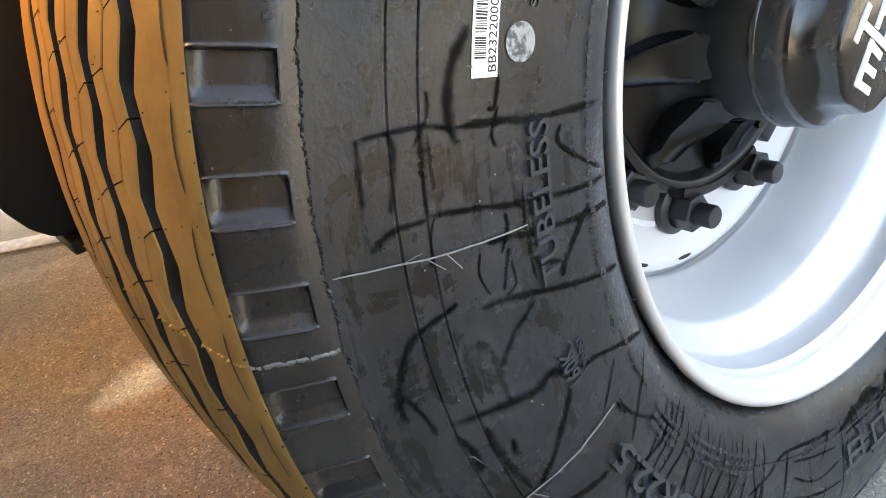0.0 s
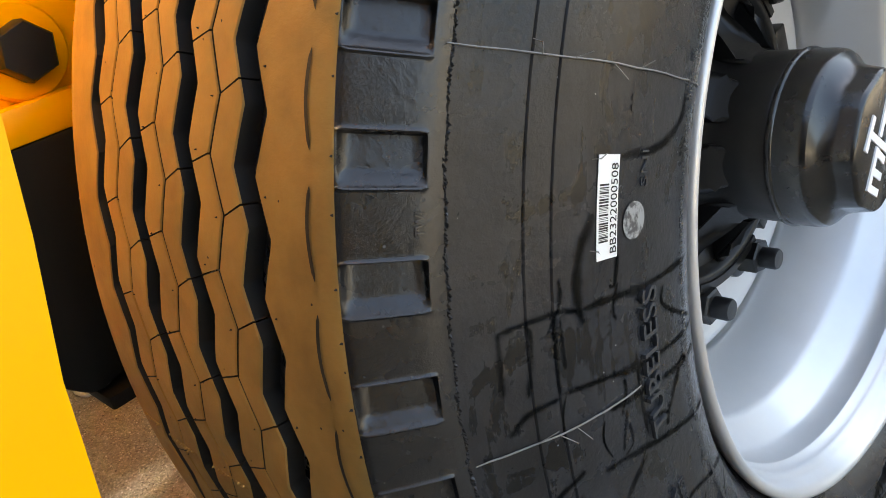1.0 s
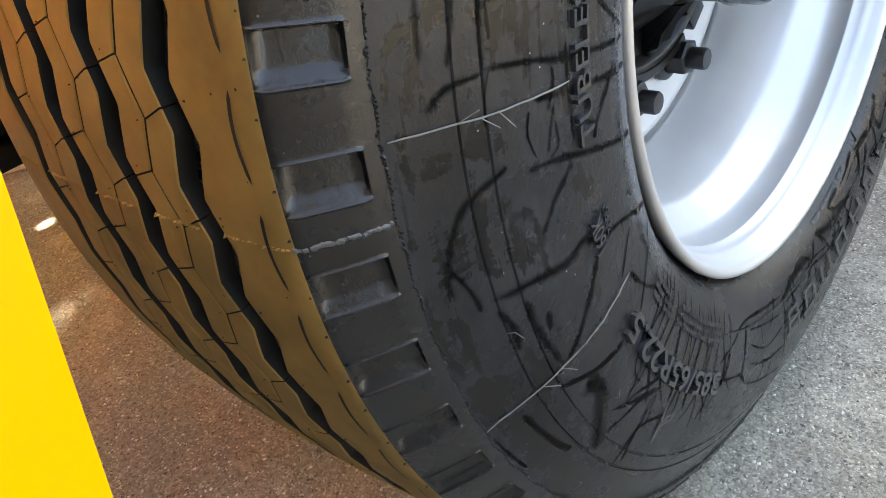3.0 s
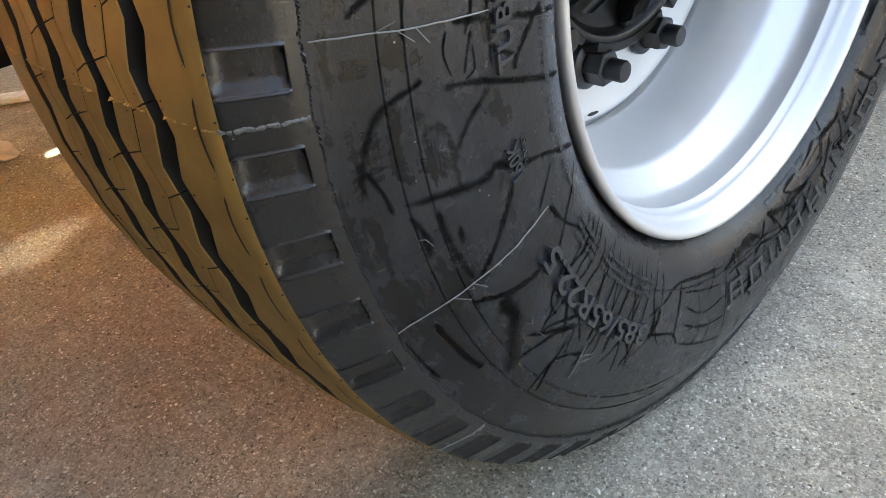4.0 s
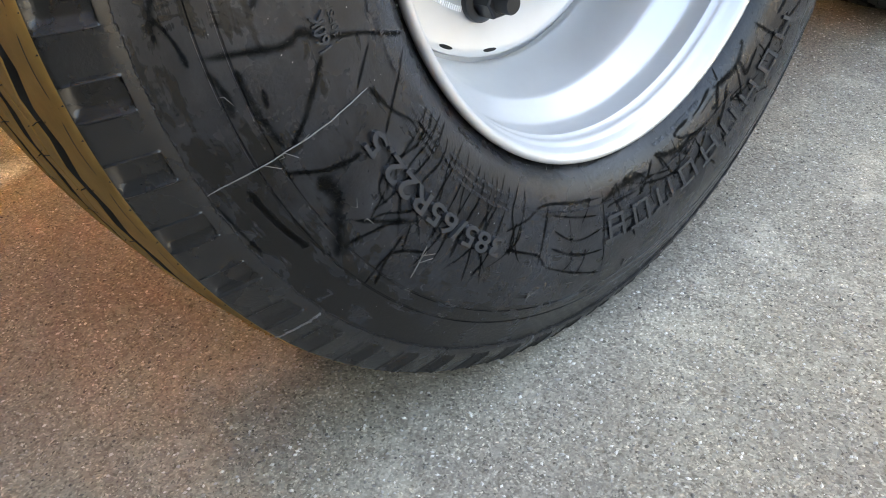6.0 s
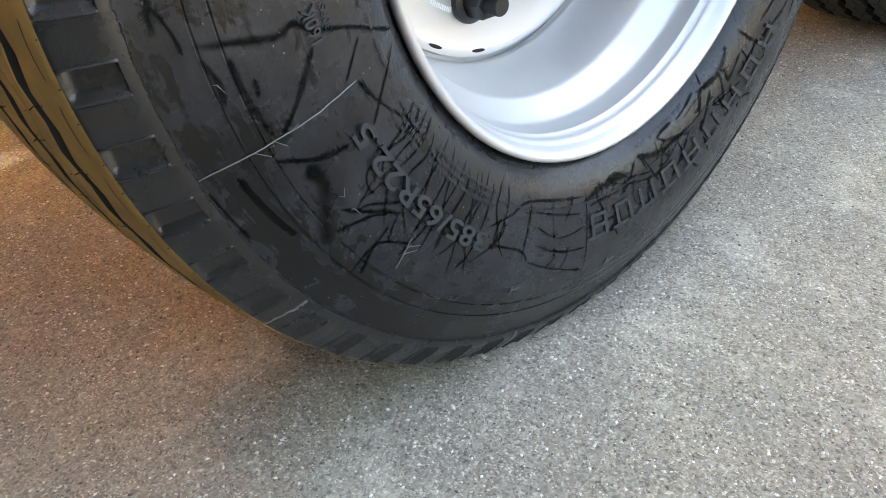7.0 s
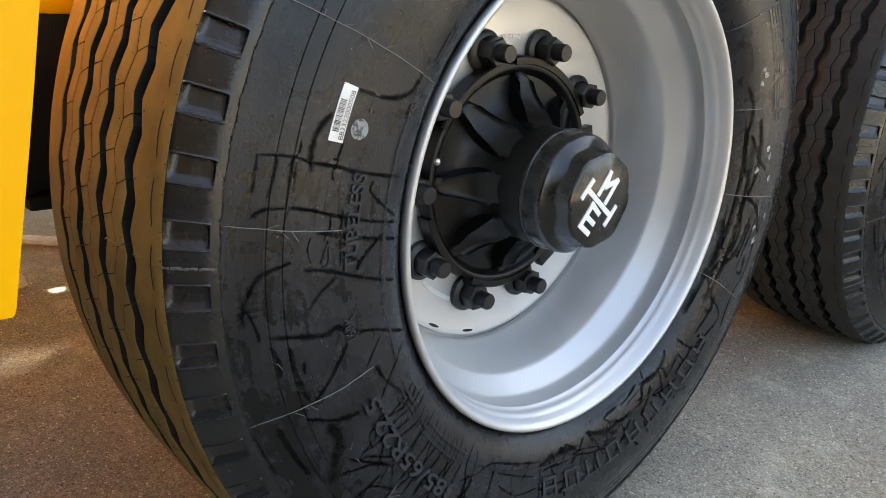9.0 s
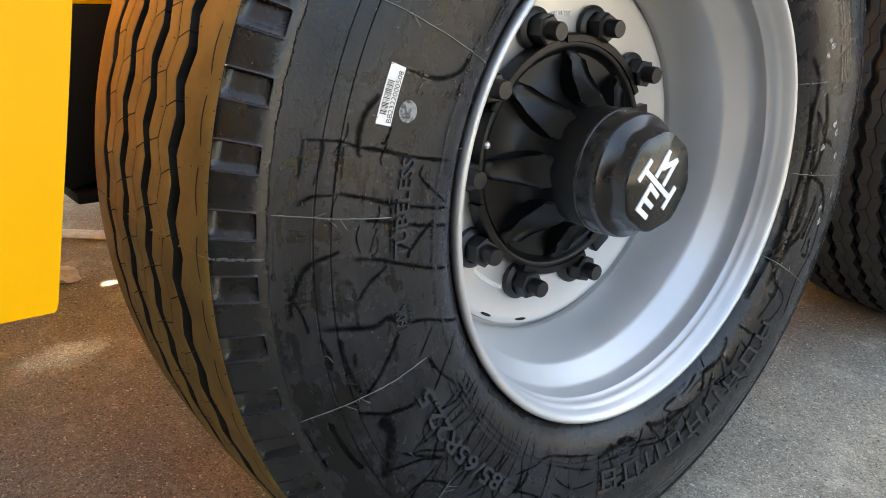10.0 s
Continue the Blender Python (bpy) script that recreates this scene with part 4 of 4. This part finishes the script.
def build_hub(parent):
    hub_prof = [(0.070, 0.0785), (0.0735, 0.0790), (0.0745, 0.0805), (0.0745, 0.116), (0.0752, 0.124), (0.0785, 0.138), (0.0845, 0.150), (0.094, 0.160), (0.106, 0.1655),
                (0.122, 0.168), (0.135, 0.169), (0.135, 0.178), (0.070, 0.18)]
    hub = attach("hub", lathe_mesh("hub", hub_prof, 96, BLACK), parent, "black cast iron wheel hub")
    fl = [(0.112, 0.176), (0.1300, 0.1690), (0.1360, 0.1635), (0.1375, 0.1600), (0.1395, 0.1588), (0.1445, 0.1588), (0.1462, 0.1600), (0.1470, 0.1635), (0.1470, 0.178), (0.110, 0.182)]
    attach("hub_flange", mesh_of("hub_flange", *lathe(fl, 120), BLACK), hub)
    for d0, d1, r1 in ((30, 96, 0.1545), (101, 152, 0.1515), (196, 236, 0.1515), (246, 292, 0.1545)):
        # raised arcs along the edge of the flange, with square ends
        sec = [(0.1430, 0.1605), (0.1445, 0.1570), (r1 - 0.002, 0.1570), (r1, 0.1590), (r1, 0.1760), (0.1430, 0.1760)]
        n = round((d1 - d0) / 3)
        verts = [ring(r, y, d0 + (d1 - d0) * k / n) for k in range(n + 1) for r, y in sec]
        faces = [(6 * k + i, 6 * k + (i + 1) % 6, 6 * k + 6 + (i + 1) % 6, 6 * k + 6 + i) for k in range(n) for i in range(6)]
        faces += [tuple(range(6)), tuple(range(6 * n + 5, 6 * n - 1, -1))]
        attach("flange_arc", mesh_of("flange_arc", verts, faces, BLACK), hub)
    for k in range(8):
        a = 45 * k
        bm = bmesh.new()
        m = Matrix.Rotation(-radians(a), 4, "Y")
        pts = [(0.070, 0.104), (0.0775, 0.122), (0.0880, 0.1390), (0.104, 0.1520), (0.121, 0.1585), (0.137, 0.1610), (0.137, 0.172), (0.070, 0.172)]
        lo = [bm.verts.new(m @ Vector((r, y, -0.0225 + (r - 0.072) * 0.20))) for r, y in pts]
        hi = [bm.verts.new(m @ Vector((r, y, 0.0225 - (r - 0.072) * 0.20))) for r, y in pts]
        bm.faces.new(lo)
        bm.faces.new(hi[::-1])
        for i in range(len(pts)):
            j = (i + 1) % len(pts)
            bm.faces.new((lo[i], hi[i], hi[j], lo[j]))
        bmesh.ops.bevel(bm, geom=list(bm.edges), offset=0.0075, segments=4, affect="EDGES", profile=0.5)
        part("rib", bm, BLACK, hub)
    for a, r, w in ((14.4, 0.152, 0.034), (-54.8, 0.148, 0.030)):
        bm = bmesh.new()
        box(bm, (0.030, 0.014, w), (r, 0.166, 0), 0.002)
        bmesh.ops.transform(bm, matrix=Matrix.Rotation(-radians(a), 4, "Y"), verts=bm.verts)
        part("lug", bm, BLACK, hub)
    bm = bmesh.new()
    bmesh.ops.create_uvsphere(bm, u_segments=14, v_segments=10, radius=0.0052, matrix=Matrix.Translation(ring(0.139, 0.160, 167.4)))
    part("bolt_head", bm, STEEL, hub, "small bright steel bolt head")
    # cap
    cap_prof = [(0.0, 0.078), (0.0740, 0.078), (0.0768, 0.0770), (0.0772, 0.0750), (0.0768, 0.0735), (0.0755, 0.0725), (0.0752, 0.054), (0.0745, 0.0495), (0.0725, 0.0465)]
    cap = attach("hub_cap", lathe_mesh("hub_cap", cap_prof, 80, CAP), parent, "glossy black hub cap with octagonal end")
    verts, faces = [], []
    steps = [(0.0725, 0.0465, 0.0), (0.0700, 0.0445, 0.05), (0.0665, 0.0410, 0.2), (0.0635, 0.0370, 0.5), (0.0618, 0.0330, 0.8), (0.0608, 0.0290, 1.0), (0.0590, 0.0180, 1.0), (0.0582, 0.0155, 1.0), (0.0560, 0.0140, 1.0), (0.0, 0.0135, 1.0)]
    segs = 96
    for r, y, sq in steps:
        for k in range(segs):
            a = 360 * k / segs
            oct_ = math.cos(radians(22.5)) / math.cos(radians(((a + 10) % 45) - 22.5)) * 1.04
            q = r * ((1 - sq) + sq * min(oct_, 1.0))
            verts.append(ring(q, y, a))
    for i in range(len(steps) - 1):
        for k in range(segs):
            j = (k + 1) % segs
            faces.append((i * segs + k, i * segs + j, (i + 1) * segs + j, (i + 1) * segs + k))
    end = attach("cap_end", mesh_of("cap_end", verts, faces, CAP), cap)
    # white mark on the end face: three shapes of thick strokes (x, z to x, z)
    one = [(-0.0381, 0.0092, -0.0221, 0.0272), (-0.0293, 0.0177, 0.0209, -0.0210), (0.0124, -0.0303, 0.0289, -0.0110)]
    two = [(-0.0355, -0.0253, -0.0163, -0.0014), (-0.0355, -0.0253, -0.0191, -0.0371), (-0.0264, -0.0146, -0.0113, -0.0260), (-0.0174, -0.0013, -0.0027, -0.0147)]
    three = [(-0.0072, 0.0101, 0.0107, 0.0339), (0.0082, -0.0021, 0.0263, 0.0222), (0.0107, 0.0339, 0.0051, 0.0175), (0.0051, 0.0175, 0.0263, 0.0222)]
    for shape in (one, two, three):
        bm = bmesh.new()
        for i, (xa, za, xb, zb) in enumerate(shape):
            along = math.hypot(xb - xa, zb - za)
            turn_y = Matrix.Rotation(math.atan2(-(zb - za), xb - xa), 4, "Y")
            box(bm, (along + 0.0055, 0.0016, 0.0064), ((xa + xb) / 2, 0.0131 + 0.00005 * i, (za + zb) / 2), turn=turn_y)
        part("white_mark", bm, WHITE, cap, "white painted mark on the cap", smooth=False)
    return cap


def build_wheel():
    w = thing("truck_tyre", "black truck tyre with dusty tread on silver rim, standing on concrete", "tyre", group="tyres on the trailer")
    dress_tyre(build_tyre(w))
    build_rim(w)
    cap = build_hub(w)
    nut = build_nut()
    for k in range(10):
        a = radians(-107.3 + 36 * k)
        ob = attach("wheel_nut", nut, w, "black flanged wheel nut on its stud")
        ob.matrix_basis = pose(0.1675 * math.cos(a), 0.1815, 0.1675 * math.sin(a), 0, 17 * k, 0)
    return w


wheel = build_wheel()
wheel.matrix_world = pose(0, 0, AXLE)
wheel_b = copy_thing(wheel, pose(1.36, 0, AXLE))
# the second tyre takes the darker tread copy, its shade put into the colour
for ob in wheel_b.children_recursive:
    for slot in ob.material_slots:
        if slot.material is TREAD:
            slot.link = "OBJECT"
            slot.material = SHADED_TREAD

# ---- ground ----
bm = bmesh.new()
bmesh.ops.create_grid(bm, x_segments=40, y_segments=40, size=400)
ob = part("ground", bm, GROUND, None)
tagged(ob, "grey speckled concrete yard surface with fine gravel grain", "ground", kind="structure")

# ---- pale strip on the ground under the trailer ----
bm = bmesh.new()
box(bm, (2.6, 0.075, 0.003), (0.25, 1.425, 0.0035), 0.001, turn=Matrix.Rotation(radians(-40), 4, "Z"))
LINE = material("pale_strip_grey", (0.6, 0.6, 0.6), 0.7)
vary(LINE, 40, (0.40, 0.40, 0.39), (0.74, 0.74, 0.73), detail=9)
tagged(part("pale_strip", bm, LINE, None), "pale mottled strip on the concrete", "line", kind="structure")

# ---- unseen walls, added to hold back light from the low sky ----
BLOCK_WALL = material("light_blocking_wall", (0.045, 0.045, 0.045), 0.9)
vary(BLOCK_WALL, 1.2, (0.03, 0.03, 0.03), (0.06, 0.06, 0.058), detail=8)
bumpy(BLOCK_WALL, 30, 0.4, 0.01)
for name, size, at in (("block_south", (60, 0.3, 2.6), (0.5, -14.0, 1.3)), ("block_west", (0.3, 3.6, 2.8), (-2.3, -2.1, 1.4)), ("block_east", (0.3, 12, 4.2), (13.0, 0.5, 2.1))):
    bm = bmesh.new()
    box(bm, size, at, 0.02)
    tagged(part(name, bm, BLOCK_WALL, None), "unseen dark grey wall that blocks low sky light", "wall", kind="structure")

# ---- trailer over the wheels; deck, board, skirts and cross plate are unseen light blockers ----
trailer = thing("flatbed_trailer", "yellow trailer rails above the tyres with unseen plates added to block light", "trailer")
for y in (0.11, 2.48):
    bm = bmesh.new()
    box(bm, (15.0, 0.10, 0.16), (3.5, y, 1.26), 0.01)
    part("side_rail", bm, YELLOW, trailer)
for y in (1.10, 1.46):
    bm = bmesh.new()
    box(bm, (15.0, 0.12, 0.32), (3.5, y, 1.0), 0.01)
    part("main_beam", bm, YELLOW, trailer)
SHIFT = Vector((sun_dir.x, sun_dir.y)) / sun_dir.z * 1.36


def deck_with_gaps(gaps, x0, x1, y0, y1):
    """Unseen deck plates that shade the tyres, between gaps (x0, x1, y0, y1) made to let the sun down."""
    xs = sorted({x0, x1, *(g[0] for g in gaps), *(g[1] for g in gaps)})
    ys = sorted({y0, y1, *(g[2] for g in gaps), *(g[3] for g in gaps)})
    b = bmesh.new()
    for xa, xb in zip(xs, xs[1:]):
        for ya, yb in zip(ys, ys[1:]):
            cx, cy = (xa + xb) / 2, (ya + yb) / 2
            if not any(g[0] < cx < g[1] and g[2] < cy < g[3] for g in gaps):
                box(b, (xb - xa, yb - ya, 0.0008), (cx, cy, 1.36))
    return b


# gaps placed to throw sun patches on the ground and onto the yellow plate
gx, gy = -0.41 + SHIFT.x, 1.05 + SHIFT.y
slots = [(gx - 0.55 * a, gx + 0.8 * b, gy - 0.076 + 0.011 * k, gy - 0.076 + 0.011 * k + 0.0005 + 0.16 * w) for k, (a, b, w) in enumerate((
    (0.05, 0.03, 0.0012), (0.10, 0.06, 0.0016), (0.16, 0.04, 0.0024), (0.13, 0.10, 0.0030), (0.17, 0.07, 0.0036), (0.12, 0.13, 0.0038),
    (0.16, 0.10, 0.0036), (0.09, 0.14, 0.0034), (0.14, 0.08, 0.0028), (0.06, 0.12, 0.0022), (0.09, 0.05, 0.0016), (0.03, 0.07, 0.0012)))]
fx, fy = -0.215 + SHIFT.x, 1.366 + SHIFT.y
part("shade_deck", deck_with_gaps(slots + [(fx - 0.014, fx + 0.014, fy - 0.010, fy + 0.010), (-0.62, -0.42, 0.36, 1.66), (-0.42, -0.30, 0.58, 1.66)], -4.0, 11.0, 0.06, 2.53), DARK, trailer)
bm = bmesh.new()
box(bm, (15.0, 0.06, 3.2), (3.5, 0.11, 2.98), 0.01)
part("shade_board", bm, YELLOW, trailer)
bm = bmesh.new()
box(bm, (2.6, 0.03, 1.08), (-2.2, 0.0, 0.66), 0.004)
part("shade_skirt", bm, DARK, trailer)
bm = bmesh.new()
box(bm, (15.0, 0.03, 1.0), (3.5, 2.5, 0.70), 0.004)
part("shade_skirt", bm, DARK, trailer)
bm = bmesh.new()
box(bm, (0.03, 2.5, 1.08), (-1.7, 1.25, 0.66), 0.004)
part("shade_cross_plate", bm, DARK, trailer)

# ---- yellow plate beside the tyre ----
post = thing("yellow_plate", "bright yellow painted steel plate with rounded end, hanging beside the tyre", "plate")
rows_z = [(0.5600, -0.6755), (0.5615, -0.6740), (0.5650, -0.6730), (0.605, -0.6670), (0.650, -0.6600), (0.684, -0.6550), (0.714, -0.6508), (0.748, -0.6460),
          (0.768, -0.6412), (0.790, -0.6370), (0.83, -0.633), (1.345, -0.632)]


def hanging_plate(y0, y1):
    """A plate with a stepped edge, from y0 to y1."""
    b = bmesh.new()
    for z, x in rows_z:
        left = min(x - 0.036, -0.7130 + 0.12 * (z - 0.56))
        for px, y in ((left, y0), (x, y0), (x, y1), (left, y1)):
            b.verts.new((px, y, z))
    b.verts.ensure_lookup_table()
    for k in range(len(rows_z) - 1):
        for i in range(4):
            j = (i + 1) % 4
            b.faces.new([b.verts[q] for q in (k * 4 + i, k * 4 + j, k * 4 + 4 + j, k * 4 + 4 + i)])
    b.faces.new([b.verts[q] for q in (0, 1, 2, 3)])
    b.faces.new([b.verts[len(rows_z) * 4 - q] for q in (1, 2, 3, 4)])
    edges = [e for e in b.edges if len(e.link_faces) == 2 and e.calc_face_angle(0) > 0.6]
    bmesh.ops.bevel(b, geom=edges, offset=0.0035, segments=3, affect="EDGES", profile=0.5)
    return b


part("front_plate", hanging_plate(-0.100, -0.055), YELLOW, post)
# unseen reflector, added to bounce yellow sunlight onto the tread
part("bounce_plate", hanging_plate(0.16, 1.30), YELLOW, post)
bm = bmesh.new()
box(bm, (0.07, 1.44, 0.03), (-0.69, 0.575, 1.34), 0.004)
part("top_bar", bm, YELLOW, post)

# ---- suspension bracket and arm behind the tyre ----
arm = thing("suspension_arm", "black steel suspension arm behind the tyre under a yellow bracket", "suspension arm")
bm = bmesh.new()
outline = [(-0.56, 0.6865), (-0.56, 0.552), (-0.553, 0.522), (-0.541, 0.500), (-0.526, 0.486), (-0.512, 0.4825), (-0.498, 0.494), (-0.40, 0.510), (0.06, 0.530), (0.06, 0.6865)]
front = [bm.verts.new((x, 0.43, z)) for x, z in outline]
back = [bm.verts.new((x, 0.53, z)) for x, z in outline]
bm.faces.new(front)
bm.faces.new(back[::-1])
for i in range(len(outline)):
    j = (i + 1) % len(outline)
    bm.faces.new((front[i], back[i], back[j], front[j]))
bmesh.ops.bevel(bm, geom=list(bm.edges), offset=0.004, segments=2, affect="EDGES", profile=0.5)
part("arm_body", bm, DARK, arm)
bm = bmesh.new()
box(bm, (0.54, 0.06, 0.013), (-0.25, 0.446, 0.4755), 0.003)
part("bottom_strip", bm, DARK, arm)
bm = bmesh.new()
box(bm, (0.07, 0.07, 0.060), (-0.02, 0.465, 0.505), 0.006)
part("clamp_block", bm, DARK, arm)
bracket = thing("spring_bracket", "yellow steel spring bracket with black bolt behind tyre", "bracket")
bm = bmesh.new()
box(bm, (0.30, 0.16, 0.300), (-0.385, 0.53, 0.835), 0.004)
part("bracket_plate", bm, YELLOW, bracket)
bm = bmesh.new()
box(bm, (0.30, 0.02, 0.028), (-0.385, 0.442, 0.700), 0.003)
part("bottom_flange", bm, YELLOW, bracket)
washer = [(0.0, 0.443), (0.0345, 0.443), (0.0365, 0.445), (0.0365, 0.452)]
me = lathe_mesh("washer", washer, 48, YELLOW)
ob = attach("washer", me, bracket, "yellow painted washer")
ob.location = (-0.462, 0, 0.748)
hexagon = [(0.0, 0.421), (0.0205, 0.421), (0.0225, 0.4235), (0.0225, 0.444)]
ob = attach("bolt_head", lathe_mesh("bolt_head", hexagon, 6, NUT, 0.3), bracket, "black hexagon bolt head")
ob.location = (-0.462, 0, 0.748)

# ---- loose things on the ground ----
stone = thing("white_stone", "pale broken stone lying on concrete", "stone", pose(-0.29, 1.45, 0.0))
bm = bmesh.new()
bmesh.ops.create_icosphere(bm, subdivisions=3, radius=1.0)
for v in bm.verts:
    v.co = Vector((v.co.x * 0.035, v.co.y * 0.05, v.co.z * 0.014 + 0.010)) * (1 + 0.35 * noise.noise(v.co * 1.7))
    v.co.z = max(v.co.z, 0.0005)
part("stone_body", bm, material("pale_stone", (0.6, 0.58, 0.54), 0.8), stone)

GRIT = material("grit", (0.4, 0.39, 0.37), 0.7)


def grit_nodes(m):
    g = m.node_tree.nodes.new("ShaderNodeNewGeometry")
    r = m.node_tree.nodes.new("ShaderNodeValToRGB")
    r.color_ramp.elements[0].color, r.color_ramp.elements[1].color = (0.07, 0.06, 0.05, 1), (0.78, 0.75, 0.68, 1)
    link(m, g.outputs["Random Per Island"], r.inputs["Fac"])
    link(m, r.outputs["Color"], m.node_tree.nodes["Principled BSDF"].inputs["Base Color"])


grit_nodes(GRIT)
rng = np.random.default_rng(4)
N = 60000
px, py = rng.uniform(-0.9, 1.5, N), rng.uniform(-0.55, 1.5, N)
keep = ~((np.abs(px) < 0.12) & (py > 0.03) & (py < 0.34)) & ~((np.abs(px - 1.36) < 0.12) & (py > 0.03) & (py < 0.34))
px, py = px[keep], py[keep]
size = 0.0009 + 0.0024 * rng.random(len(px)) ** 2.6
turn = rng.uniform(0, math.pi, len(px))
shape = np.array([(1, 0, 0), (0, 0.7, 0), (-1, 0, 0), (0, -0.7, 0), (0.1, 0.1, 0.55)])
cs, sn = np.cos(turn)[:, None], np.sin(turn)[:, None]
X = (shape[None, :, 0] * cs - shape[None, :, 1] * sn) * size[:, None] + px[:, None]
Y = (shape[None, :, 0] * sn + shape[None, :, 1] * cs) * size[:, None] + py[:, None]
Z = shape[None, :, 2] * size[:, None] + 0.0002
verts = np.stack([X, Y, Z], -1).reshape(-1, 3)
tri = np.array([(0, 1, 4), (1, 2, 4), (2, 3, 4), (3, 0, 4)])
faces = (tri[None] + 5 * np.arange(len(px))[:, None, None]).reshape(-1, 3)
me = bpy.data.meshes.new("grit")
me.from_pydata(verts.tolist(), [], faces.tolist())
me.materials.append(GRIT)
tagged(new("grit", me), "fine loose grit scattered over the concrete", "grit", kind="stuff")
